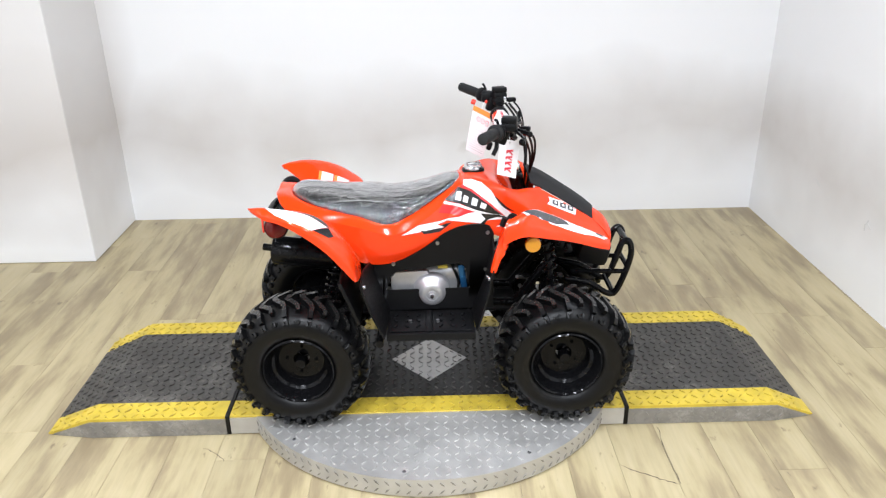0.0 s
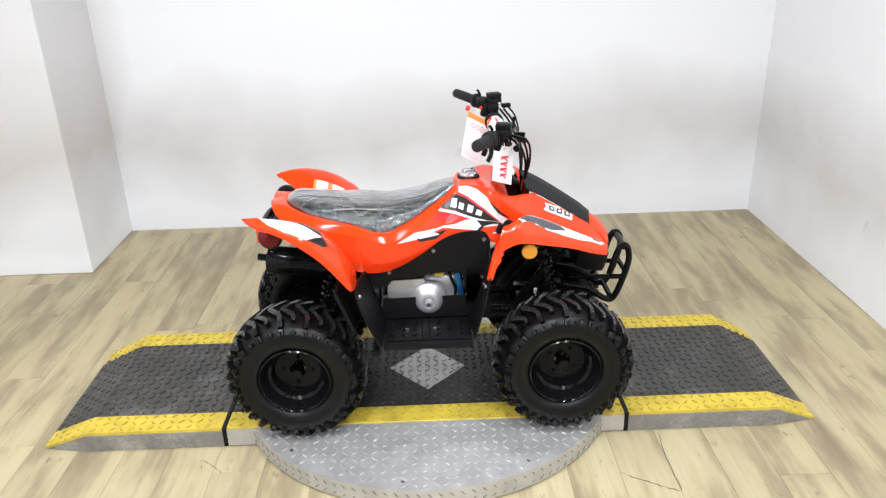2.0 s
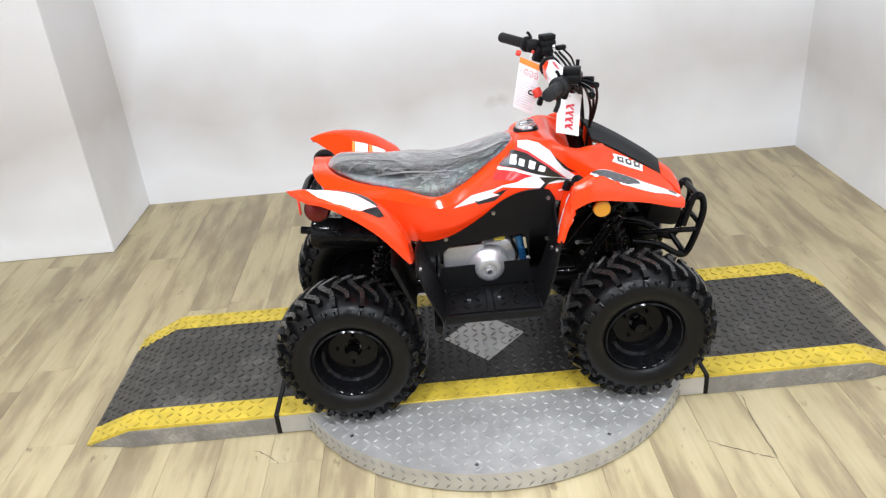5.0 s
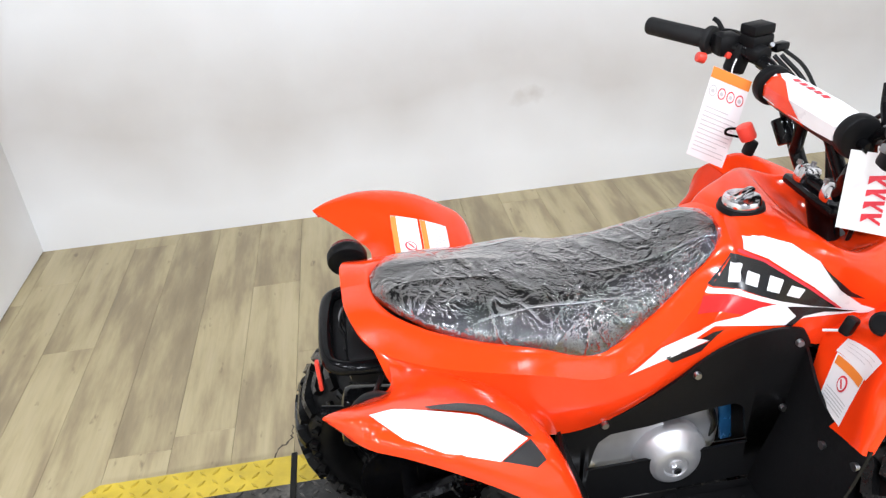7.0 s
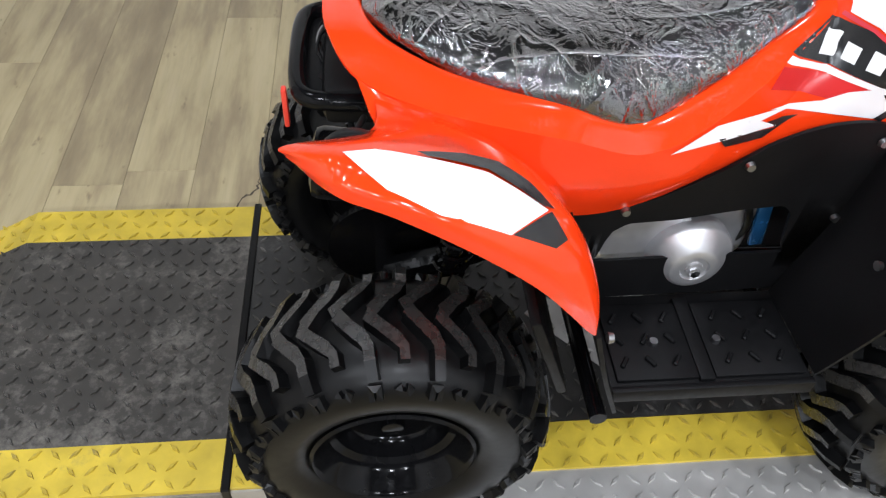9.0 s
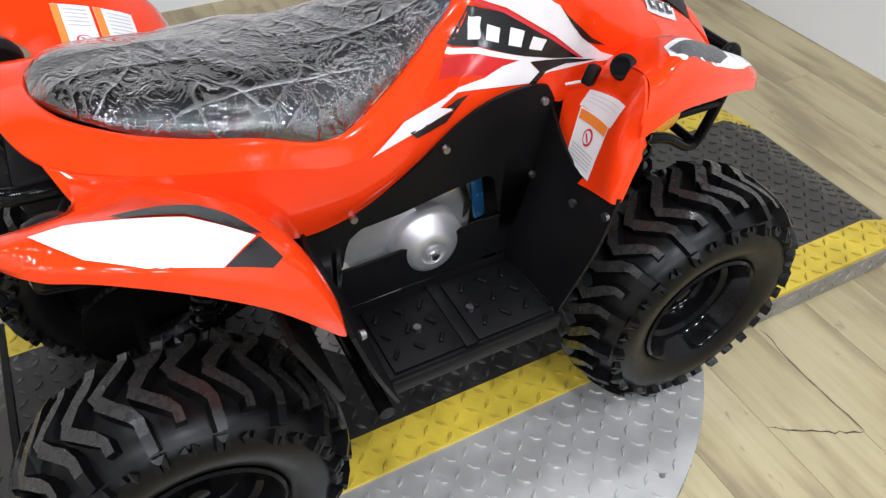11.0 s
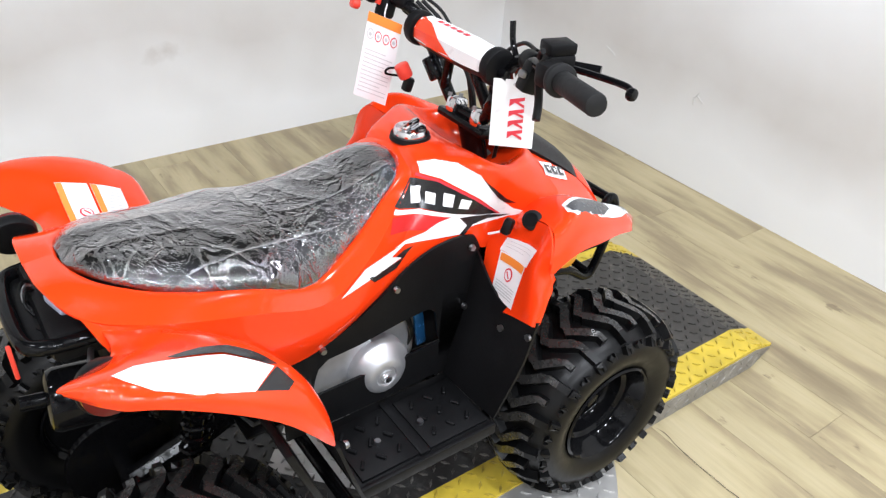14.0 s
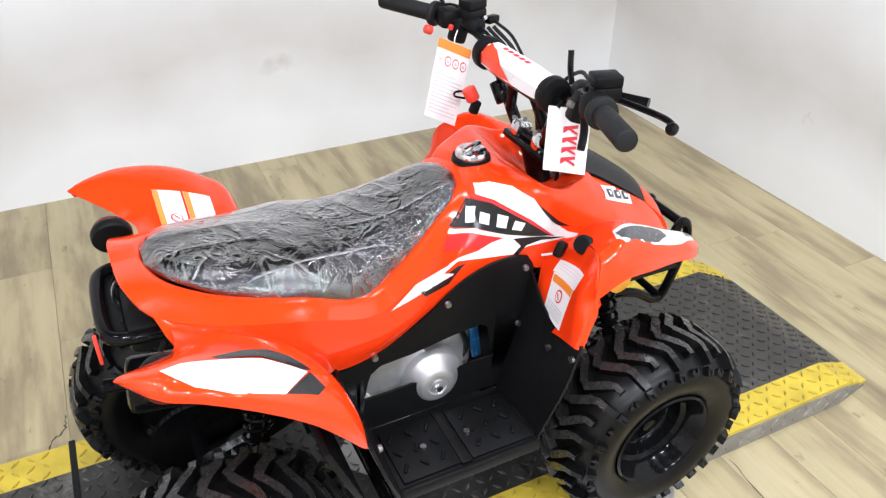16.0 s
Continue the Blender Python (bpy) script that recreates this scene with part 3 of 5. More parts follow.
def make_wheel():
    w = new("wheel")
    toy = pose(0, 0, 0, -90)
    sec = TYRE + [(r, -y) for r, y in TYRE[-2::-1]]
    tyre = part("tyre", lathe(sec + [(0.092, -0.06), (0.092, 0.06)], 72, toy, closed=True), RUBBER, w, "black knobbly rubber tyre")
    N = 16
    st = 2 * math.pi / N
    for sg, off in ((1, 0.0), (-1, 0.5)):
        # long arm from a bend near the crown over the shoulder to a square side knob
        bm = bmesh.new()
        lug(bm, [(0.0, sg * -0.01), (0.08, sg * 0.07), (0.145, sg * 0.125), (0.175, sg * 0.17), (0.18, sg * 0.26), (0.19, sg * 0.375)], 0.0165, 0.0165)
        lug(bm, [(0.165, sg * 0.50), (0.165, sg * 0.42), (0.215, sg * 0.42), (0.215, sg * 0.50)], 0.011, 0.012)
        long_arm = part("tread_lug", bm, (RUBBER, TREADTOP), w, smooth=False)
        # short hook on the crown and a small round knob below it
        bm = bmesh.new()
        lug(bm, [(0.17, sg * 0.015), (0.25, sg * 0.08), (0.335, sg * 0.145), (0.372, sg * 0.185), (0.376, sg * 0.265)], 0.0145, 0.0165)
        lug(bm, [(0.335, sg * 0.42), (0.355, sg * 0.465), (0.40, sg * 0.465), (0.42, sg * 0.42)], 0.012, 0.009)
        hook = part("tread_lug", bm, (RUBBER, TREADTOP), w, smooth=False)
        for k in range(N):
            for base in (long_arm, hook):
                ob = base if k == 0 else new("tread_lug", base.data)
                ob.parent = w
                ob.matrix_basis = pose(0, 0, 0, 0, -math.degrees(st * (k + off)), 0)
    rim = [(0.100, 0.070), (0.103, 0.074), (0.099, 0.077), (0.094, 0.072), (0.091, 0.058), (0.083, 0.050), (0.081, 0.040), (0.073, 0.034), (0.071, 0.014), (0.066, 0.008), (0.024, 0.006), (0.022, 0.0)]
    prof = rim + [(0.022, -0.05), (0.09, -0.055), (0.101, -0.07), (0.098, -0.075)]
    part("rim", lathe(prof, 64, toy, caps=False), GLOSSBLACK, w, "glossy black steel rim")
    part("hub_cap", cyl(0.017, 0.015, 0.03, pose(0, 0.02, 0, -90), 20, None, 0.003), GLOSSBLACK, w)
    for k in range(4):
        a = math.pi / 4 + k * math.pi / 2
        part("wheel_nut", cyl(0.0042, 0.0042, 0.010, pose(0.042 * math.cos(a), 0.011, 0.042 * math.sin(a), -90), 6), GLOSSBLACK, w)
    return w


first = make_wheel()
first.parent = quad
first["label"] = "black steel wheel with knobbly off-road tyre"
WF, WR = 0.256, 0.242
spots = [pose(AXF, -WF, HZ + 0.008, 0, 12, 180), pose(AXR, -WR, HZ, 0, 40, 180), pose(AXF, WF, HZ + 0.008, 0, 25, 0), pose(AXR, WR, HZ, 0, 5, 0)]
FRONT = Matrix.Scale(1.04, 4)
first.matrix_basis = spots[0] @ FRONT
for k, spot in enumerate(spots[1:]):
    copy_thing(first, spot @ FRONT if k == 1 else spot)

# -- red bodywork --
SEAT_EDGE = [(-0.412, 0.0, 0.738), (-0.404, 0.045, 0.739), (-0.375, 0.088, 0.732), (-0.31, 0.122, 0.716), (-0.2, 0.145, 0.694), (-0.11, 0.141, 0.665), (-0.03, 0.112, 0.690), (0.04, 0.083, 0.730), (0.085, 0.058, 0.757), (0.108, 0.0, 0.772)]
LIP = [(-0.452, 0.0, 0.738), (-0.446, 0.070, 0.744), (-0.416, 0.130, 0.722), (-0.34, 0.168, 0.706), (-0.2, 0.176, 0.672), (-0.10, 0.164, 0.640), (-0.015, 0.138, 0.668), (0.055, 0.104, 0.714), (0.106, 0.072, 0.762), (0.126, 0.0, 0.785)]
body_bm = rails([[(x, y * 0.93, z - 0.028) for x, y, z in SEAT_EDGE], SEAT_EDGE, LIP], 60, 0.004)
for w in body_bm.verts:
    w.co = sag(w.co)
body_bvh = BVHTree.FromBMesh(body_bm)
body = part("rear_body", body_bm, RED, quad, "glossy red seat surround and rear body")
SIDE_TOP = [(-0.416, 0.130, 0.722), (-0.34, 0.168, 0.706), (-0.2, 0.176, 0.672), (-0.10, 0.164, 0.640), (-0.015, 0.138, 0.668), (0.055, 0.104, 0.714), (0.106, 0.072, 0.762)]
SIDE_MID = [(-0.402, 0.165, 0.700), (-0.33, 0.182, 0.668), (-0.2, 0.176, 0.610), (-0.09, 0.162, 0.584), (0.01, 0.142, 0.622), (0.09, 0.108, 0.690), (0.15, 0.094, 0.735)]
SIDE_LOW = [(-0.398, 0.170, 0.690), (-0.32, 0.178, 0.640), (-0.2, 0.165, 0.555), (-0.09, 0.147, 0.545), (0.03, 0.134, 0.598), (0.12, 0.128, 0.640), (0.2, 0.134, 0.645)]
skirt_bvh = pair("side_skirt", [SIDE_TOP, SIDE_MID, SIDE_LOW], 50, RED, "", sag)
VALLEY = [(-0.398, 0.135, 0.708), (-0.375, 0.152, 0.704), (-0.33, 0.165, 0.695), (-0.26, 0.172, 0.658), (-0.205, 0.185, 0.59), (-0.19, 0.24, 0.56), (-0.188, 0.30, 0.56), (-0.190, 0.345, 0.565)]
RISE = [(-0.404, 0.210, 0.716), (-0.388, 0.230, 0.732), (-0.34, 0.240, 0.738), (-0.265, 0.250, 0.706), (-0.215, 0.262, 0.65), (-0.197, 0.29, 0.602), (-0.191, 0.32, 0.575), (-0.191, 0.350, 0.568)]
RIDGE = [(-0.484, 0.283, 0.757), (-0.455, 0.297, 0.764), (-0.40, 0.308, 0.768), (-0.33, 0.316, 0.757), (-0.27, 0.324, 0.728), (-0.225, 0.334, 0.684), (-0.200, 0.345, 0.625), (-0.192, 0.352, 0.57)]
OUTER = [(-0.486, 0.290, 0.752), (-0.455, 0.320, 0.757), (-0.40, 0.346, 0.756), (-0.33, 0.364, 0.732), (-0.27, 0.370, 0.695), (-0.225, 0.368, 0.642), (-0.202, 0.362, 0.600), (-0.194, 0.357, 0.569)]
HEM = [(-0.482, 0.288, 0.744), (-0.45, 0.324, 0.742), (-0.40, 0.350, 0.738), (-0.33, 0.366, 0.705), (-0.275, 0.370, 0.664), (-0.235, 0.366, 0.618), (-0.207, 0.360, 0.580), (-0.195, 0.356, 0.566)]
rear_bvh = pair("rear_fender", [VALLEY, RISE, RIDGE, OUTER, HEM], 48, RED, "flared glossy red rear mudguard with white graphic", sag)

TANK0 = [(0.112, 0.0, 0.772), (0.130, 0.0, 0.786), (0.17, 0.0, 0.786), (0.215, 0.0, 0.772), (0.245, 0.0, 0.735), (0.29, 0.0, 0.710), (0.34, 0.0, 0.72)]
TANK1 = [(0.106, 0.045, 0.764), (0.122, 0.052, 0.783), (0.165, 0.07, 0.786), (0.215, 0.10, 0.780), (0.25, 0.085, 0.745), (0.30, 0.07, 0.730), (0.34, 0.06, 0.745)]
TANK2 = [(0.100, 0.066, 0.748), (0.118, 0.078, 0.772), (0.165, 0.108, 0.778), (0.22, 0.142, 0.776), (0.27, 0.132, 0.762), (0.31, 0.112, 0.760), (0.35, 0.078, 0.748)]
TANK3 = [(0.085, 0.090, 0.705), (0.115, 0.098, 0.725), (0.17, 0.124, 0.735), (0.225, 0.152, 0.738), (0.275, 0.150, 0.725), (0.32, 0.138, 0.722), (0.36, 0.112, 0.718)]
TANK4 = [(0.050, 0.120, 0.662), (0.10, 0.120, 0.675), (0.17, 0.130, 0.680), (0.22, 0.142, 0.675), (0.26, 0.148, 0.668), (0.31, 0.152, 0.690), (0.37, 0.146, 0.688)]
TANK5 = [(0.035, 0.130, 0.600), (0.10, 0.129, 0.630), (0.17, 0.132, 0.635), (0.20, 0.134, 0.625), (0.228, 0.138, 0.620), (0.265, 0.150, 0.655), (0.31, 0.155, 0.68)]
tank_bm = rails([TANK0, TANK1, TANK2, TANK3, TANK4, TANK5], 40, 0.004)
tank_bvh = BVHTree.FromBMesh(tank_bm)
part("tank_cover", tank_bm, RED, quad, "red tank cover with white and black graphics")
HOODE = [(0.335, 0.074, 0.752), (0.376, 0.068, 0.728), (0.455, 0.062, 0.678), (0.53, 0.048, 0.628), (0.578, 0.03, 0.588)]
FLANK = [(0.35, 0.115, 0.722), (0.39, 0.105, 0.694), (0.46, 0.095, 0.648), (0.53, 0.08, 0.610), (0.578, 0.055, 0.575)]
FVAL = [(0.32, 0.152, 0.695), (0.385, 0.150, 0.672), (0.46, 0.135, 0.632), (0.53, 0.11, 0.598), (0.574, 0.07, 0.568)]
FCREST = [(0.236, 0.272, 0.722), (0.29, 0.264, 0.742), (0.36, 0.242, 0.716), (0.43, 0.215, 0.678), (0.50, 0.186, 0.640), (0.552, 0.152, 0.606)]
flank_bm = rails([HOODE, FLANK, FVAL], 30, 0.004)
flank_bvh = BVHTree.FromBMesh(flank_bm)
part("nose_panel", flank_bm, RED, quad, "glossy red nose panels")
FTOP = [(0.262, 0.152, 0.668), (0.32, 0.152, 0.695), (0.385, 0.150, 0.672), (0.46, 0.135, 0.632), (0.53, 0.11, 0.598), (0.560, 0.09, 0.578)]
FIN = [(0.256, 0.215, 0.705), (0.31, 0.205, 0.728), (0.37, 0.195, 0.704), (0.44, 0.175, 0.664), (0.515, 0.147, 0.622), (0.560, 0.125, 0.592)]
FOUT = [(0.226, 0.292, 0.700), (0.285, 0.288, 0.716), (0.36, 0.268, 0.692), (0.43, 0.242, 0.660), (0.50, 0.214, 0.628), (0.550, 0.180, 0.602)]
FHEM = [(0.215, 0.300, 0.655), (0.275, 0.298, 0.680), (0.355, 0.278, 0.664), (0.43, 0.250, 0.640), (0.50, 0.222, 0.610), (0.546, 0.188, 0.588)]
ff_bvh = pair("front_fender", [FTOP, FIN, FCREST, FOUT, FHEM], 40, RED, "flared glossy red front mudguard")
# rearward-facing leg of the front mudguard
LEG_IN = [(0.262, 0.152, 0.668), (0.232, 0.138, 0.640), (0.218, 0.146, 0.58), (0.205, 0.156, 0.518)]
LEG_2 = [(0.262, 0.190, 0.690), (0.242, 0.176, 0.648), (0.219, 0.182, 0.586), (0.201, 0.196, 0.536)]
LEG_3 = [(0.250, 0.240, 0.712), (0.232, 0.228, 0.655), (0.210, 0.242, 0.605), (0.194, 0.256, 0.560)]
LEG_4 = [(0.234, 0.275, 0.720), (0.214, 0.272, 0.665), (0.198, 0.285, 0.622), (0.186, 0.300, 0.578)]
LEG_5 = [(0.222, 0.296, 0.690), (0.215, 0.298, 0.650), (0.200, 0.306, 0.620), (0.188, 0.311, 0.579)]
LEG_6 = [(0.216, 0.300, 0.655), (0.222, 0.302, 0.635), (0.210, 0.308, 0.617), (0.197, 0.311, 0.581)]
leg_bvh = pair("fender_leg", [LEG_IN, LEG_2, LEG_3, LEG_4, LEG_5, LEG_6], 20, RED, "red leg of the front mudguard with warning sticker")
# black hood
HC = [(0.306, 0.0, 0.802), (0.36, 0.0, 0.778), (0.43, 0.0, 0.734), (0.49, 0.0, 0.692), (0.528, 0.0, 0.660)]
H1 = [(0.312, 0.04, 0.792), (0.365, 0.038, 0.766), (0.43, 0.036, 0.724), (0.487, 0.034, 0.684), (0.522, 0.03, 0.654)]
H2 = [(0.320, 0.070, 0.765), (0.37, 0.068, 0.738), (0.43, 0.064, 0.70), (0.485, 0.058, 0.662), (0.520, 0.052, 0.634)]
part("hood", rails([HC, H1, H2], 24, 0.005), MATTHOOD, quad, "matt black hood cover")
part("nose", rails([[(0.522, 0.0, 0.658), (0.56, 0, 0.63), (0.588, 0, 0.59), (0.59, 0, 0.568)], [(0.522, 0.03, 0.652), (0.56, 0.03, 0.62), (0.584, 0.035, 0.584), (0.586, 0.04, 0.564)], [(0.522, 0.055, 0.632), (0.555, 0.06, 0.602), (0.575, 0.068, 0.574), (0.575, 0.072, 0.56)]], 12, 0.004), RED, quad)
nb = box(0.10, 0.20, 0.085, pose(0.525, 0, 0.535, 0, 12), 0.02)
part("nose_intake", nb, BLACK, quad, "black plastic nose intake")


# -- decals and stickers laid on the surfaces --
def decal(name, bvh, poly, origin, u, v, ray, material, parent=quad, lift=0.0012, step=0.007, label=""):
    """A thin film: a flat outline in axes u and v, dropped along ray onto a surface."""
    bm = bmesh.new()
    bm.faces.new([bm.verts.new((a, b, 0)) for a, b in poly])
    for axis in (0, 1):
        lo, hi = min(p[axis] for p in poly), max(p[axis] for p in poly)
        k = lo + step
        while k < hi:
            nrm = (1, 0, 0) if axis == 0 else (0, 1, 0)
            bmesh.ops.bisect_plane(bm, geom=list(bm.verts) + list(bm.edges) + list(bm.faces), plane_co=(k * nrm[0], k * nrm[1], 0), plane_no=nrm)
            k += step
    bmesh.ops.triangulate(bm, faces=bm.faces)
    O, U, V, R = (Vector(q) for q in (origin, u, v, ray))
    R.normalize()
    bad = []
    for w in bm.verts:
        p = O + U * w.co.x + V * w.co.y
        hits = [b.ray_cast(p - R * 1.5, R) for b in (bvh if isinstance(bvh, list) else [bvh])]
        hits = [h for h in hits if h[0] is not None]
        if not hits:
            bad.append(w)
            continue
        hit, nrm, _, _ = min(hits, key=lambda h: h[3])
        w.co = hit + (nrm if nrm.dot(R) < 0 else -nrm) * lift
    bmesh.ops.delete(bm, geom=bad, context="VERTS")
    if not bm.faces:
        bm.free()
        return None
    return part(name, bm, material, parent, label)


def side_decal(name, bvh, poly, material, lift=0.0012, label="", parent=quad):
    """Outlined in (x, z), dropped inward from the near flank."""
    return decal(name, bvh, poly, (0, -0.3, 0), (1, 0, 0), (0, 0, 1), (0, 1, 0), material, lift=lift, label=label, parent=parent)


def slope_decal(name, bvh, poly, material, lift=0.0012, label="", parent=quad):
    """Outlined in x and up the slope, dropped from above at a slant."""
    return decal(name, bvh, poly, (0, 0, 0), (1, 0, 0), (0, 0.8, 0.6), (0, 0.6, -0.8), material, lift=lift, label=label, parent=parent)


def rear_decal(name, bvh, poly, material, lift=0.0012, label="", parent=quad):
    """Outlined in (y, z), dropped forward onto a face that looks back."""
    return decal(name, bvh, poly, (0.2, 0, 0), (0, 1, 0), (0, 0, 1), (1, 0, 0), material, lift=lift, label=label, parent=parent)


def top_decal(name, bvh, poly, material, lift=0.0012, label="", parent=quad):
    """Outlined in (x, y), dropped straight down."""
    return decal(name, bvh, poly, (0, 0, 0.5), (1, 0, 0), (0, 1, 0), (0, 0, -1), material, lift=lift, label=label, parent=parent)

# -- seat --
def seat_rows(lift, crinkle):
    rows = []
    n = 64
    for i in range(n + 1):
        t = i / n
        x = -0.408 + 0.514 * t
        top, edge, half = curve_table([(0.0, 0.736, 0.732, 0.024), (0.06, 0.751, 0.734, 0.074), (0.2, 0.745, 0.714, 0.120), (0.45, 0.728, 0.686, 0.144), (0.58, 0.723, 0.661, 0.138), (0.72, 0.731, 0.688, 0.112), (0.86, 0.750, 0.729, 0.084), (0.95, 0.767, 0.754, 0.062), (1.0, 0.770, 0.764, 0.036)], t)
        row = []
        m = 40
        for k in range(m + 1):
            a = math.pi * k / m
            c, s = math.cos(a), math.sin(a)
            y = half * abs(c) ** 0.86 * (1 if c > 0 else -1)
            z = edge + (top - edge) * abs(s) ** 0.8
            p = Vector((x, y, z))
            nrm = Vector((0, c * (top - edge) + 1e-6, s * half)).normalized()
            w = 0
            if crinkle:
                q = Vector((p.x * 15 + p.y * 9 + 1.5 * noise.noise(p * 9), p.y * 17 - p.x * 8, p.z * 18))
                w = (1 - abs(noise.noise(q)) * 2.2) * 0.0011 + (1 - abs(noise.noise(q * 2.6)) * 2) * 0.0005
            row.append(sag(p + nrm * (lift + w)))
        rows.append(row)
    return rows


seat = part("seat", sheet(seat_rows(0.0, False), 0), VINYL, quad, "black vinyl seat", angle=60)
WRAP = bpy.data.materials.new("clear_plastic_wrap")
WRAP.use_nodes = True
for nd in list(WRAP.node_tree.nodes):
    if nd.type == "BSDF_PRINCIPLED":
        WRAP.node_tree.nodes.remove(nd)
tr = node(WRAP, "ShaderNodeBsdfTransparent")
gl = node(WRAP, "ShaderNodeBsdfGlossy", Roughness=0.09)
gl.inputs["Color"].default_value = (0.95, 0.95, 0.96, 1)
fr = node(WRAP, "ShaderNodeFresnel", IOR=1.55)
mx = node(WRAP, "ShaderNodeMixShader")
vv = place(WRAP, (1.0, 1.0, 1.0))
def fold(scale, detail, dist, stretch, turn):
    mp = WRAP.node_tree.nodes.new("ShaderNodeMapping")
    mp.inputs["Rotation"].default_value = (0, 0, turn)
    mp.inputs["Scale"].default_value = stretch
    link(WRAP, vv, mp.inputs["Vector"])
    t = node(WRAP, "ShaderNodeTexNoise", Scale=scale, Detail=detail, Roughness=0.5, Distortion=dist)
    link(WRAP, mp.outputs["Vector"], t.inputs["Vector"])
    return math_node(WRAP, "ABSOLUTE", math_node(WRAP, "SUBTRACT", t.outputs["Fac"], 0.5))


def crease(scale, dist, stretch, turn, sharp):
    """Thin sharp lines where the film is pulled tight."""
    tight = math_node(WRAP, "SUBTRACT", 1.0, math_node(WRAP, "MULTIPLY", fold(scale, 1.0, dist, stretch, turn), 2.0))
    return math_node(WRAP, "POWER", tight, sharp)


patch = ramp(WRAP, noise_tex(WRAP, vv, 6.5, 2), [(0.38, 0.45), (0.58, 1.0)])
crumple = math_node(WRAP, "MULTIPLY", fold(38.0, 3.0, 1.6, (1.0, 0.7, 1.0), 0.3), patch)
lines = math_node(WRAP, "ADD", crease(9.0, 0.5, (1.0, 0.30, 1), 0.55, 16.0), math_node(WRAP, "ADD", crease(13.0, 0.8, (1.0, 0.35, 1), -0.5, 18.0), crease(7.0, 0.6, (0.35, 1.0, 1), 0.25, 22.0)))
ridge = math_node(WRAP, "ADD", math_node(WRAP, "MULTIPLY", lines, 0.13), math_node(WRAP, "ADD", math_node(WRAP, "MULTIPLY", crumple, 0.60), math_node(WRAP, "MULTIPLY", fold(9.0, 1.5, 0.6, (1.0, 0.4, 1), 0.4), 0.3)))
bp = node(WRAP, "ShaderNodeBump", Strength=1.0, Distance=0.016)
link(WRAP, ridge, bp.inputs["Height"])
link(WRAP, bp.outputs["Normal"], gl.inputs["Normal"])
link(WRAP, bp.outputs["Normal"], fr.inputs["Normal"])
link(WRAP, math_node(WRAP, "ADD", math_node(WRAP, "MULTIPLY", fr.outputs[0], 2.3), 0.065), mx.inputs[0])
link(WRAP, tr.outputs[0], mx.inputs[1])
link(WRAP, gl.outputs[0], mx.inputs[2])
link(WRAP, mx.outputs[0], WRAP.node_tree.nodes["Material Output"].inputs["Surface"])
part("plastic_wrap", sheet(seat_rows(0.0035, True), 0), WRAP, seat, "crinkled clear plastic film over the seat", angle=60)

# -- filler cap, ignition --
cap = part("filler_cap", cyl(0.030, 0.027, 0.014, pose(0.150, 0, 0.796), 32, None, 0.003), CHROME, quad, "chrome fuel filler cap")
part("cap_ring", cyl(0.035, 0.033, 0.008, pose(0.150, 0, 0.788), 32), BLACK, cap)
part("cap_grip", box(0.046, 0.012, 0.010, pose(0.150, 0, 0.807, 0, 0, 25), 0.004), CHROME, cap)
for sg in (-1,):
    part("ignition_lock", cyl(0.017, 0.017, 0.026, aim((0.262, sg * 0.205, 0.694), (0.250, sg * 0.212, 0.704)) @ pose(0, 0, 0), 24, None, 0.004), BLACK, quad, "black round ignition lock")
    part("lock_core", cyl(0.011, 0.011, 0.034, aim((0.262, sg * 0.205, 0.694), (0.249, sg * 0.2125, 0.7048)), 20), GLOSSBLACK, quad)
    part("cable_clip", box(0.020, 0.016, 0.028, pose(0.232, sg * 0.176, 0.678, 10, 20, 30), 0.004), BLACK, quad, "black clip on a white cable tie")
    part("cable_tie", rod((0.214, sg * 0.150, 0.655), (0.232, sg * 0.178, 0.672), 0.002), PAPER, quad)

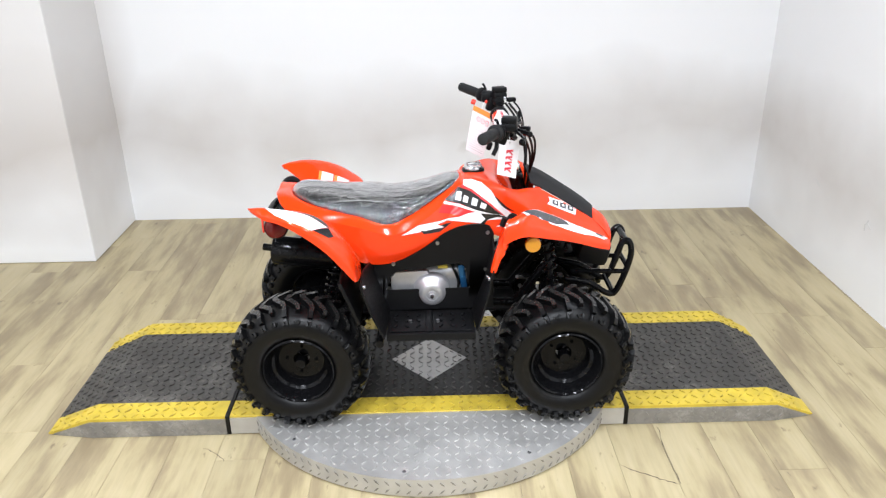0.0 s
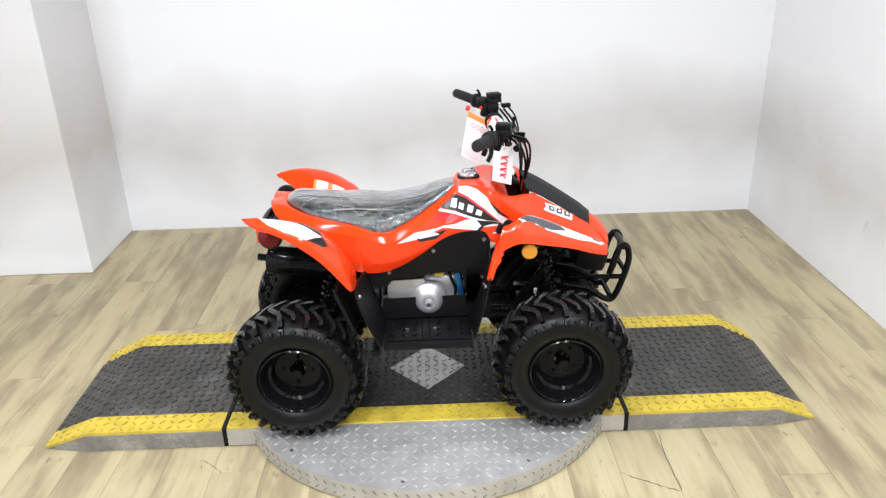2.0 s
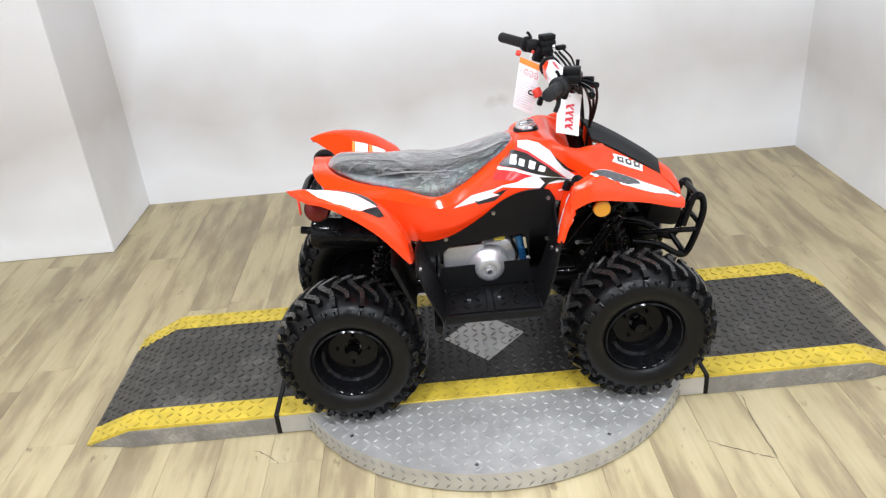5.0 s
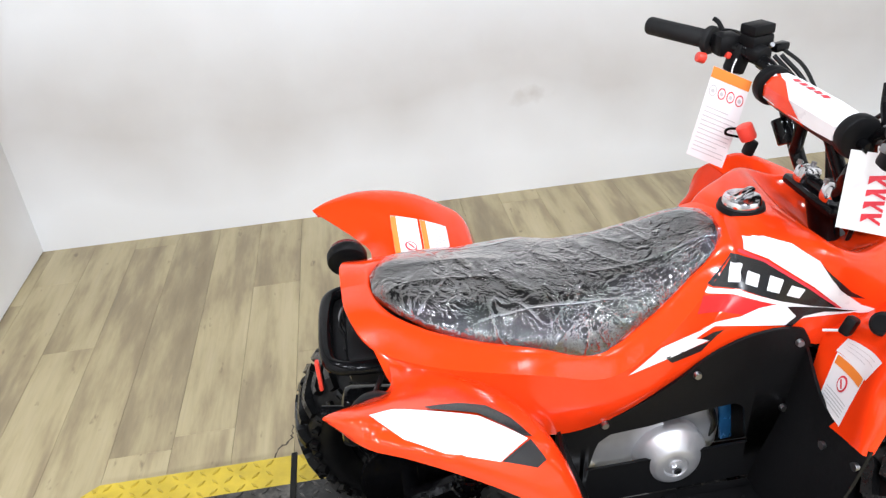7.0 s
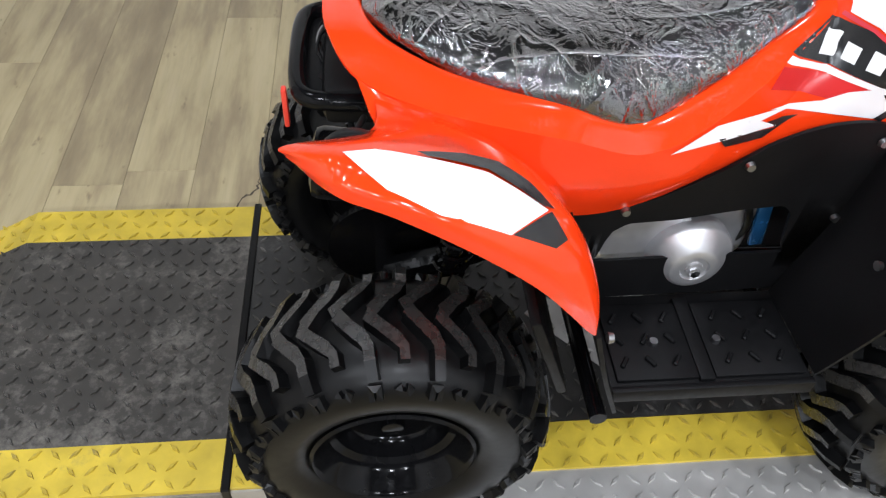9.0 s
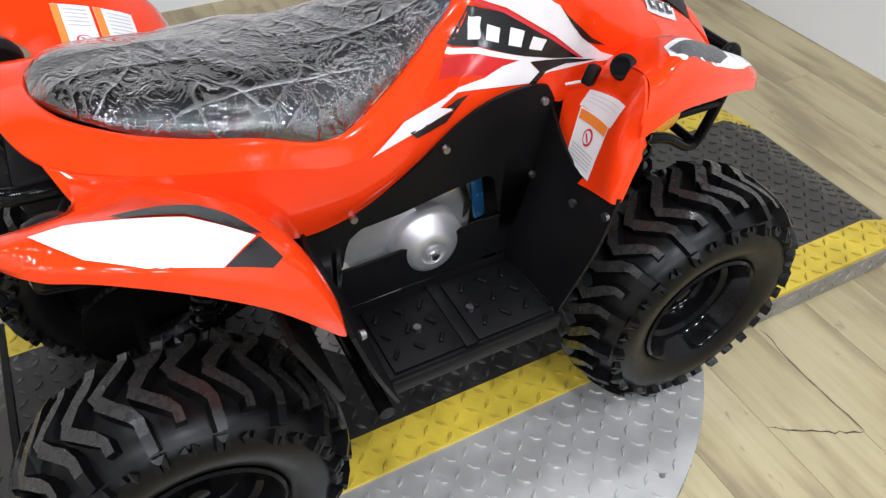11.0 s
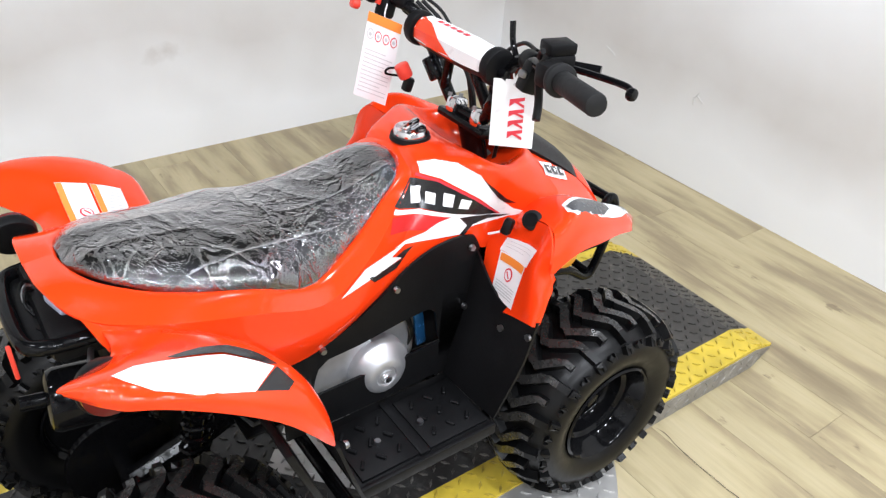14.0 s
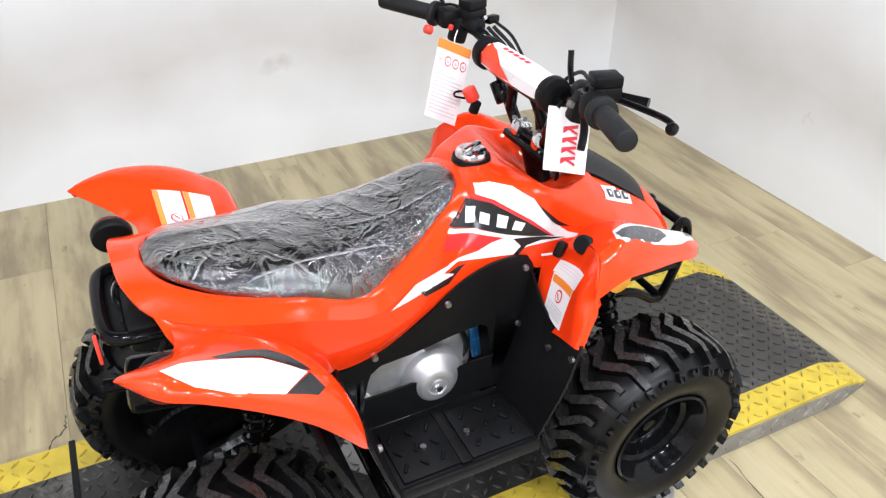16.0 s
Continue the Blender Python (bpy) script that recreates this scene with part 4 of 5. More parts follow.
# -- black side panels, footrests, engine --
def side_panel(sg):
    """Black tub: upright wall with an opening, flared front and rear flanges, foot tray."""
    top = [(-0.172, 0.548), (-0.12, 0.546), (-0.075, 0.552), (0.0, 0.592), (0.06, 0.636), (0.12, 0.658), (0.19, 0.655), (0.205, 0.63)]
    low = 0.385
    inner = lambda x: 0.148 - 0.006 * max(0, min(1, (x + 0.1) / 0.25))
    bm = bmesh.new()
    xs = [-0.172 + 0.377 * i / 58 for i in range(59)]
    hole_lo = lambda x: 0.452
    def hole_hi(x):
        if -0.122 < x < 0.128:
            return lerp_table([(-0.122, 0.455), (-0.110, 0.500), (-0.09, 0.515), (-0.03, 0.518), (0.05, 0.530), (0.105, 0.534), (0.120, 0.522), (0.128, 0.46)], x)[0]
        return hole_lo(x)
    cols = []
    for x in xs:
        zt = curve_table([(a, b) for a, b in top], x)[0]
        hl, hh = hole_lo(x), hole_hi(x)
        zs = [low, (low + hl) / 2, hl, hh, (hh + zt) / 2, zt]
        cols.append([bm.verts.new((x, sg * (inner(x) + (0.01 * max(0, (0.5 - z) / 0.12))), z)) for z in zs])
    fs = []
    for i, (a, b) in enumerate(zip(cols, cols[1:])):
        for k in range(5):
            if k == 2 and (-0.122 < xs[i] or -0.122 < xs[i + 1]) and xs[i] < 0.128:
                if abs(a[2].co.z - a[3].co.z) > 1e-4 or abs(b[2].co.z - b[3].co.z) > 1e-4:
                    continue
            if k == 2 and (a[2].co - a[3].co).length < 1e-5 and (b[2].co - b[3].co).length < 1e-5:
                continue
            fs.append(bm.faces.new((a[k], a[k + 1], b[k + 1], b[k])))
    bmesh.ops.recalc_face_normals(bm, faces=fs)
    bmesh.ops.solidify(bm, geom=fs, thickness=0.005)
    bmesh.ops.remove_doubles(bm, verts=bm.verts, dist=1e-5)
    p = part("side_panel", bm, BLACK, quad, "textured black plastic side panel with bolts")
    # rear flange, front flange
    fl = rails([[(-0.172, 0.143, 0.548), (-0.15, 0.147, 0.47), (-0.122, 0.155, 0.385)], [(-0.186, 0.25, 0.565), (-0.158, 0.25, 0.48), (-0.124, 0.25, 0.385)], [(-0.186, 0.352, 0.562), (-0.162, 0.352, 0.48), (-0.128, 0.335, 0.385)]], 12, 0.005, 4, False)
    if sg < 0:
        bmesh.ops.scale(fl, vec=(1, -1, 1), verts=fl.verts)
    part("rear_flange", fl, BLACK, p)
    fl = rails([[(0.205, 0.131, 0.63), (0.185, 0.138, 0.50), (0.142, 0.155, 0.38)], [(0.203, 0.21, 0.565), (0.184, 0.220, 0.49), (0.145, 0.225, 0.38)], [(0.193, 0.318, 0.588), (0.178, 0.312, 0.50), (0.150, 0.292, 0.38)]], 12, 0.005, 4, False)
    if sg < 0:
        bmesh.ops.scale(fl, vec=(1, -1, 1), verts=fl.verts)
    part("front_flange", fl, BLACK, p)
    for bx, by, bz in ((-0.100, 0.148, 0.540), (0.035, 0.145, 0.605), (0.186, 0.142, 0.634), (0.180, 0.143, 0.513)):
        part("panel_bolt", cyl(0.0062, 0.005, 0.006, pose(bx, sg * (by + 0.0045), bz, 90), 14), ZINC, p)
    for bx, by, bz in ((-0.176, 0.352, 0.563), (0.181, 0.312, 0.561), (0.180, 0.248, 0.536)):
        part("panel_bolt", cyl(0.0062, 0.005, 0.006, pose(bx - 0.003 if bx > 0 else bx + 0.004, sg * by, bz, 0, 90), 14), ZINC, p)
    # foot tray with studs
    tray = thing_part("footrest", quad, "black ribbed plastic footrest")
    part("tray", box(0.262, 0.150, 0.012, pose(0.010, sg * 0.227, 0.374), 0.003), BLACK, tray)
    part("tray_edge", box(0.262, 0.010, 0.024, pose(0.010, sg * 0.302, 0.373), 0.003), BLACK, tray)
    for gx in (-0.058, 0.075):
        part("grip_pad", box(0.118 if gx > 0 else 0.105, 0.118, 0.006, pose(gx, sg * 0.232, 0.383), 0.002), BLACK, tray)
    part("rib", box(0.02, 0.13, 0.008, pose(0.004, sg * 0.23, 0.384), 0.002), BLACK, tray)
    for ix in range(7):
        for iy in range(3):
            x, y = -0.096 + 0.034 * ix, 0.198 + 0.034 * iy
            if abs(x - 0.004) > 0.014:
                st = box(0.006, 0.017, 0.007, pose(x, sg * y, 0.388, 0, 0, 35 if (ix + iy) % 2 else -35), 0.0015, 1)
                part("grip_stud", st, BLACK, tray, smooth=False)
    for bx in (-0.052, 0.031):
        part("tray_bolt", cyl(0.006, 0.0055, 0.007, pose(bx, sg * 0.238, 0.3895), 12), ZINC, tray)


def thing_part(name, parent, label=""):
    ob = new(name)
    ob.parent = parent
    if label:
        ob["label"] = label
    return ob


for sg in (1, -1):
    side_panel(sg)

eng = thing_part("engine", quad, "silver cast engine with round cover")
part("crankcase", box(0.25, 0.20, 0.13, pose(-0.005, 0, 0.445), 0.03, 4), ALU, eng)
part("cylinder", box(0.09, 0.12, 0.10, pose(0.09, 0, 0.50, 0, 30), 0.012), GLOSSBLACK, eng)
for sg in (-1, 1):
    part("case_cover", slab([(-0.112, 0.448), (-0.110, 0.480), (-0.095, 0.498), (0.0, 0.500), (0.03, 0.46), (0.01, 0.41), (-0.09, 0.41)], 0.095, 0.122, None, pose(0, 0, 0) @ (pose(0, 0, 0, 90) if sg < 0 else Matrix.Scale(-1, 4, (0, 1, 0)) @ pose(0, 0, 0, 90))), ALU, eng)
    part("starter_cover", lathe([(0.058, 0.0), (0.058, 0.022), (0.055, 0.028), (0.034, 0.044), (0.031, 0.046), (0.020, 0.046), (0.018, 0.043), (0.012, 0.043), (0.011, 0.046), (0.0001, 0.046)], 48, pose(0.015, sg * 0.112, 0.435, 90 if sg < 0 else -90)), ALU, eng, "round machined cover")
    part("cover_bolt", cyl(0.009, 0.007, 0.012, pose(0.015, sg * 0.158, 0.432, 90), 6), CHROME, eng)
    part("blue_bracket", box(0.020, 0.008, 0.085, pose(0.112, sg * 0.108, 0.470, 0, -8), 0.003), BLUE, eng, "blue anodised bracket")
    part("hose", tube([(0.07, sg * 0.08, 0.54), (0.085, sg * 0.11, 0.50), (0.10, sg * 0.10, 0.45), (0.09, sg * 0.09, 0.41)], 0.005), RUBBER, eng)
part("yellow_label", box(0.03, 0.003, 0.012, pose(0.05, -0.123, 0.515), 0.001), YELTAG, eng)

# -- frame, suspension --
fb = bmesh.new()
for sg in (1, -1):
    for a, b in (((-0.2, 0.07, 0.37), (0.28, 0.07, 0.36)), ((0.28, 0.07, 0.36), (0.40, 0.06, 0.52)), ((-0.2, 0.07, 0.37), (-0.34, 0.07, 0.60)), ((-0.40, 0.07, 0.64), (0.05, 0.07, 0.60)), ((0.05, 0.07, 0.60), (0.30, 0.04, 0.70)), ((0.40, 0.06, 0.52), (0.32, 0.03, 0.70))):
        rod((a[0], sg * a[1], a[2]), (b[0], sg * b[1], b[2]), 0.013, 12, fb)
    rod((-0.14, sg * 0.07, 0.355), (-0.14, sg * 0.33, 0.365), 0.011, 12, fb)
    rod((0.13, sg * 0.07, 0.35), (0.13, sg * 0.29, 0.365), 0.011, 12, fb)
part("frame", fb, GLOSSBLACK, quad, "gloss black tubular frame")
part("air_box", box(0.20, 0.15, 0.12, pose(-0.29, 0.0, 0.60), 0.02), BLACK, quad)
part("battery_tray", box(0.16, 0.20, 0.05, pose(-0.375, 0.0, 0.66), 0.012), BLACK, quad)
part("skid_plate", box(0.50, 0.15, 0.006, pose(0.04, 0, 0.335), 0.002), BLACK, quad)
part("rear_axle", rod((AXR, -0.20, HZ), (AXR, 0.20, HZ), 0.016), GLOSSBLACK, quad)
part("swing_arm", tube([(-0.16, 0.0, 0.36), (-0.27, 0.0, 0.31), (AXR, 0.0, HZ)], 0.022), GLOSSBLACK, quad)
part("sprocket_guard", cyl(0.09, 0.09, 0.012, pose(AXR, 0.06, HZ, 90), 32), GLOSSBLACK, quad)


def shock(a, b, name="shock_absorber"):
    s = thing_part(name, quad, "black coil-over shock absorber")
    A, B = Vector(a), Vector(b)
    part("damper", rod(A, B, 0.011), GLOSSBLACK, s)
    pts = []
    q = (B - A).to_track_quat("Z", "Y").to_matrix()
    L = (B - A).length
    for i in range(91):
        t = i / 90
        an = t * 2 * math.pi * 8
        pts.append(A + q @ Vector((0.021 * math.cos(an), 0.021 * math.sin(an), L * (0.15 + 0.7 * t))))
    part("spring", tube(pts, 0.0042, 6, 1, smooth=False), GLOSSBLACK, s, "black coil spring")
    for p in (A, B):
        part("eyelet", cyl(0.014, 0.014, 0.03, Matrix.Translation(p) @ pose(0, 0, 0, 0, 90), 16), ZINC, s)


for sg in (1, -1):
    shock((0.36, sg * 0.11, 0.64), (0.40, sg * 0.17, 0.34))
    arms = bmesh.new()
    for z in (0.36, 0.29):
        rod((0.31, sg * 0.06, z + 0.03), (AXF, sg * 0.17, z - 0.02), 0.009, 10, arms)
        rod((0.45, sg * 0.06, z + 0.03), (AXF, sg * 0.17, z - 0.02), 0.009, 10, arms)
    part("a_arm", arms, GLOSSBLACK, quad)
    part("steering_knuckle", box(0.03, 0.03, 0.12, pose(AXF, sg * 0.165, 0.29), 0.006), GLOSSBLACK, quad)
    part("tie_rod", rod((0.30, sg * 0.03, 0.40), (AXF - 0.04, sg * 0.16, 0.33), 0.006), ZINC, quad)
shock((-0.26, -0.10, 0.60), (-0.315, -0.115, 0.36))
shock((-0.26, 0.10, 0.60), (-0.315, 0.115, 0.36))
part("inner_guard", box(0.012, 0.20, 0.14, pose(-0.22, -0.235, 0.50, 0, -20), 0.004), BLACK, quad)
part("inner_guard", box(0.012, 0.20, 0.14, pose(-0.22, 0.235, 0.50, 0, -20), 0.004), BLACK, quad)

# -- exhaust, lamps, grab bar, bumper --
ex = thing_part("exhaust", quad, "black exhaust muffler")
part("muffler", rod((-0.475, -0.075, 0.565), (-0.28, -0.09, 0.545), 0.045, 28, None, 0.012), GLOSSBLACK, ex)
part("tail_pipe", rod((-0.505, -0.07, 0.572), (-0.46, -0.075, 0.567), 0.011), GLOSSBLACK, ex)
part("exhaust_pipe", tube([(-0.28, -0.09, 0.545), (-0.2, -0.1, 0.50), (0.0, -0.09, 0.40), (0.12, -0.05, 0.42)], 0.014), GLOSSBLACK, ex)
for sg in (1, -1):
    tl = thing_part("tail_lamp", quad, "round red tail lamp in a black housing")
    lx, ly, lz = (-0.443, 0.162, 0.690) if sg > 0 else (-0.420, 0.245, 0.706)
    lamp_at = pose(lx, sg * ly, lz, sg * -75)
    part("housing", cyl(0.033, 0.034, 0.020, lamp_at, 32, None, 0.004), BLACK, tl)
    lens = lathe([(0.031, 0.0), (0.029, 0.008), (0.018, 0.014), (0.0001, 0.016)], 32, lamp_at @ pose(0, 0, 0.010))
    part("lens", lens, REDLENS, tl, "red lens")
    part("screw", cyl(0.004, 0.003, 0.006, lamp_at @ pose(0, 0, -0.012), 10), ZINC, tl)
    part("bracket", rod((-0.436, sg * (ly - 0.013), lz - 0.013), (-0.41, sg * 0.11, 0.655), 0.004, 8), ZINC, tl)
    rf = part("side_reflector", cyl(0.0235, 0.022, 0.010, pose(0.309, sg * 0.246, 0.634, 90), 32, None, 0.002), AMBER, quad, "round amber reflector")
gb = bmesh.new()
tube([(-0.39, -0.10, 0.668), (-0.44, -0.098, 0.668), (-0.472, -0.088, 0.668), (-0.482, -0.06, 0.669), (-0.484, 0.0, 0.67), (-0.482, 0.06, 0.669), (-0.472, 0.088, 0.668), (-0.44, 0.098, 0.668), (-0.39, 0.10, 0.668)], 0.011, 12, 8, gb)
part("grab_bar", gb, GLOSSBLACK, quad, "gloss black rear grab bar")
deck = part("rear_deck", box(0.075, 0.19, 0.006, pose(-0.437, 0.0, 0.662), 0.002), BLACK, quad, "black plate inside the grab bar")
part("deck_hole", cyl(0.010, 0.010, 0.002, pose(-0.450, -0.045, 0.6655), 16), RUBBER, deck)
part("deck_lip", rod((-0.47, -0.097, 0.666), (-0.41, -0.097, 0.666), 0.003, 8), ZINC, deck, "bare metal edge")
part("wiring_box", box(0.034, 0.050, 0.030, pose(-0.418, -0.035, 0.682, 0, 0, 15), 0.005), PALEBOX, quad, "pale grey-blue wiring box")
for k in range(3):
    part("wire", tube([(-0.43, 0.01 + 0.012 * k, 0.668), (-0.452, 0.016 + 0.012 * k, 0.686), (-0.462, 0.0 + 0.014 * k, 0.675), (-0.455, -0.02 + 0.008 * k, 0.667)], 0.0022, 6), ZINC if k == 1 else RUBBER, quad)
part("rear_reflector", box(0.006, 0.012, 0.05, pose(-0.497, -0.078, 0.648, 0, 0, 0), 0.002), REDKNOB, quad, "small red rear reflector")
bp_ = bmesh.new()
for sg in (1, -1):
    tube([(0.44, sg * 0.07, 0.44), (0.52, sg * 0.068, 0.42), (0.585, sg * 0.062, 0.378), (0.615, sg * 0.060, 0.395), (0.648, sg * 0.058, 0.50), (0.642, sg * 0.056, 0.554), (0.618, sg * 0.056, 0.552), (0.592, sg * 0.058, 0.47)], 0.010, 12, 8, bp_)
    rod((0.46, sg * 0.065, 0.462), (0.632, sg * 0.060, 0.455), 0.008, 10, bp_)
rod((0.632, -0.058, 0.556), (0.632, 0.058, 0.556), 0.010, 12, bp_)
rod((0.640, -0.060, 0.472), (0.640, 0.060, 0.472), 0.008, 12, bp_)
rod((0.600, -0.062, 0.382), (0.600, 0.062, 0.382), 0.009, 12, bp_)
part("front_bumper", bp_, GLOSSBLACK, quad, "gloss black tubular front bumper")

# -- handlebar --
hb = thing_part("handlebar", quad, "black handlebar with grips, levers and cross-pad")
part("bar", tube([(0.131, 0.343, 0.971), (0.20, 0.23, 0.965), (0.238, 0.17, 0.952), (0.252, 0.12, 0.925), (0.268, 0.05, 0.815), (0.272, 0.0, 0.80), (0.268, -0.05, 0.815), (0.252, -0.12, 0.925), (0.238, -0.17, 0.955), (0.197, -0.27, 0.972), (0.153, -0.382, 0.986)], 0.011, 14, 10), GLOSSBLACK, hb)
part("stem", rod((0.300, 0.0, 0.70), (0.276, 0.0, 0.785), 0.022, 20), GLOSSBLACK, hb)
part("stem_collar", rod((0.304, 0.0, 0.700), (0.300, 0.0, 0.712), 0.026, 24), ALU, hb)
part("clamp_plate", box(0.05, 0.13, 0.016, pose(0.274, 0, 0.785, 0, 15), 0.005), GLOSSBLACK, hb)
for sg in (1, -1):
    part("clamp", box(0.034, 0.026, 0.030, pose(0.271, sg * 0.035, 0.806, 0, 15), 0.007), CHROME, hb, "silver handlebar clamp")
    for dx in (-0.012, 0.012):
        part("clamp_bolt", cyl(0.004, 0.004, 0.006, pose(0.267 + dx, sg * 0.035, 0.8255 - dx * 0.27, 0, 15), 10), ZINC, hb)
    g0, g1 = (Vector((0.130, 0.345, 0.971)), Vector((0.190, 0.245, 0.966))) if sg > 0 else (Vector((0.151, -0.388, 0.987)), Vector((0.190, -0.288, 0.975)))
    gbm = rod(g0, g1, 0.0152, 24, None, 0.004)
    gq = part("grip", gbm, GRIP, hb, "dark grey rubber grip")
    part("grip_flange", rod(g1, g1 + (g1 - g0).normalized() * 0.012, 0.023, 24, None, 0.003), GRIP, hb)
    ax = (g1 - g0).normalized()
    c0 = g1 + ax * 0.035
    sw = box(0.038, 0.038, 0.036, Matrix.Translation(c0) @ pose(0, 0, 0, 0, 0, 0), 0.009)
    part("switch_housing", sw, BLACK, hb)
    c1 = g1 + ax * 0.065
    mc = part("master_cylinder", box(0.044, 0.036, 0.024, Matrix.Translation(c1 + Vector((0.022, 0, 0.010))) @ pose(0, 0, 0, 0, 0, sg * 15), 0.006), BLACK, hb, "black brake fluid reservoir")
    part("reservoir_lid", box(0.042, 0.034, 0.016, Matrix.Translation(c1 + Vector((0.022, 0, 0.029))) @ pose(0, 0, 0, 0, 0, sg * 15), 0.003), BLACK, mc)
    lv = tube([c1 + Vector((0.035, 0, 0.0)), g1 + Vector((0.07, sg * 0.01, -0.004)), g1 * 0.5 + g0 * 0.5 + Vector((0.09, 0, -0.008)), g0 + Vector((0.105, -sg * 0.035, -0.018))], 0.0048, 10)
    part("brake_lever", lv, GLOSSBLACK, hb, "black brake lever")
    part("lever_ball", rod(g0 + Vector((0.104, -sg * 0.042, -0.019)), g0 + Vector((0.105, -sg * 0.030, -0.018)), 0.009, 14, None, 0.004), GLOSSBLACK, hb)
part("throttle_arm", tube([(0.262, -0.12, 0.935), (0.275, -0.09, 0.955), (0.28, -0.079, 0.985)], 0.005, 8), GLOSSBLACK, hb)
part("throttle_thumb", tube([(0.20, -0.235, 0.955), (0.20, -0.24, 0.925), (0.19, -0.25, 0.905)], 0.006, 8), BLACK, hb)
for sg in (1, -1):
    part("switch_block", box(0.030, 0.026, 0.046, pose(0.222, sg * 0.196, 0.944, 0, 20, sg * 12), 0.006), BLACK, hb, "black switch block with small buttons")
    part("switch_key", box(0.008, 0.012, 0.010, pose(0.204, sg * 0.196, 0.952, 0, 20), 0.002), ZINC if sg < 0 else REDKNOB, hb)
    part("cable_union", rod((0.262, sg * 0.15, 0.925), (0.246, sg * 0.175, 0.940), 0.0065, 10), BLACK, hb)
    part("clamp_knuckle", rod((0.258, sg * 0.075, 0.842), (0.252, sg * 0.098, 0.876), 0.016, 16, None, 0.003), GLOSSBLACK, hb)
part("lever_stub", rod((0.262, -0.225, 0.965), (0.288, -0.265, 0.965), 0.008, 10), GLOSSBLACK, hb)
part("stop_button", cyl(0.009, 0.008, 0.014, pose(0.163, 0.205, 0.950, 0, -70), 16, None, 0.002), REDKNOB, hb, "red engine stop button")
pad = bmesh.new()
prof = [(0.001, -0.095), (0.020, -0.095), (0.026, -0.088), (0.028, -0.05), (0.028, 0.05), (0.026, 0.088), (0.020, 0.095), (0.001, 0.095)]
lathe(prof, 8, pose(0.240, 0.008, 0.924, 90) @ pose(0, 0, 0, 0, 0, 22.5), pad)
for f in pad.faces:
    if f.calc_center_median().z < 0.914:
        f.material_index = 1
pd = part("cross_pad", pad, (WHITE, BLACK), hb, "white and red padded crossbar", angle=20)
for a, b in ((-0.088, -0.108), (0.104, 0.124)):
    part("pad_end", rod((0.240, a, 0.924), (0.240, b, 0.924), 0.030, 24, None, 0.004), BLACK, pd)
part("crossbar", rod((0.240, -0.125, 0.918), (0.240, 0.125, 0.918), 0.008), GLOSSBLACK, hb)
part("lanyard_switch", rod((0.196, 0.105, 0.868), (0.206, 0.100, 0.845), 0.013, 16, None, 0.003), REDKNOB, hb, "red safety lanyard switch")
part("lanyard_clip", box(0.016, 0.016, 0.026, pose(0.208, 0.098, 0.832, 0, 20), 0.004), BLACK, hb)
part("lanyard_loop", tube([(0.196, 0.105, 0.862), (0.180, 0.12, 0.858), (0.182, 0.128, 0.846), (0.20, 0.11, 0.845)], 0.0022, 6), GLOSSBLACK, hb)
for sg, dx in ((1, 0.0), (1, 0.012), (-1, 0.0), (-1, 0.014), (-1, 0.026)):
    part("control_cable", tube([(0.262 + dx, sg * 0.16, 0.955), (0.292 + dx, sg * 0.13, 0.915), (0.315 + dx / 2, sg * 0.075, 0.85), (0.318, sg * 0.04, 0.78), (0.31, sg * 0.03, 0.70)], 0.0036, 7, 8), RUBBER, hb)
part("control_cable", tube([(0.262, -0.16, 0.965), (0.285, -0.10, 0.955), (0.30, -0.03, 0.90), (0.312, 0.0, 0.80)], 0.0034, 7, 8), RUBBER, hb)

for sg in (1, -1):
    part("perch", rod((0.246, sg * 0.158, 0.955), (0.236, sg * 0.186, 0.957), 0.016, 18, None, 0.003), BLACK, hb)
    part("perch_bolt", cyl(0.004, 0.004, 0.008, pose(0.262, sg * 0.172, 0.968, 60), 8), ZINC, hb)
    part("lever_pivot", box(0.030, 0.018, 0.014, pose(0.284, sg * 0.185, 0.960, 0, 0, sg * 20), 0.004), GLOSSBLACK, hb)
    part("switch_lever", tube([(0.205, sg * 0.225, 0.985), (0.200, sg * 0.232, 0.996), (0.196, sg * 0.24, 1.0)], 0.004, 8), BLACK, hb)
part("clutch_cable", tube([(0.288, 0.185, 0.958), (0.31, 0.14, 0.93), (0.318, 0.08, 0.86), (0.315, 0.04, 0.76)], 0.003, 6), RUBBER, hb)
part("upright_brace", rod((0.262, 0.062, 0.835), (0.246, 0.03, 0.905), 0.010, 12), GLOSSBLACK, hb)
part("upright_brace", rod((0.262, -0.062, 0.835), (0.246, -0.03, 0.905), 0.010, 12), GLOSSBLACK, hb)

# ---- cracks and chips in the floor ----
def crack(pts, width):
    bm = bmesh.new()
    rnd = random.Random(int(1000 * abs(pts[0][0])))
    path = smooth_path([(x, y, 0.0006) for x, y in pts], 7)
    up = []
    for i, p in enumerate(path):
        d = (path[min(i + 1, len(path) - 1)] - path[max(i - 1, 0)]).normalized()
        s = Vector((-d.y, d.x, 0))
        w = width * (0.3 + rnd.random()) * (0.3 if i in (0, len(path) - 1) else 1)
        j = s * (rnd.random() - 0.5) * 0.006
        up.append((p + j - s * w, p + j + s * w))
    vs = [[bm.verts.new(q) for q in r] for r in up]
    for a, b in zip(vs, vs[1:]):
        bm.faces.new((a[0], a[1], b[1], b[0]))
    ob = part("floor_crack", bm, JOINTDARK, smooth=False)
    tagged(ob, "thin dark crack in the plank floor", "crack", "floor cracks")


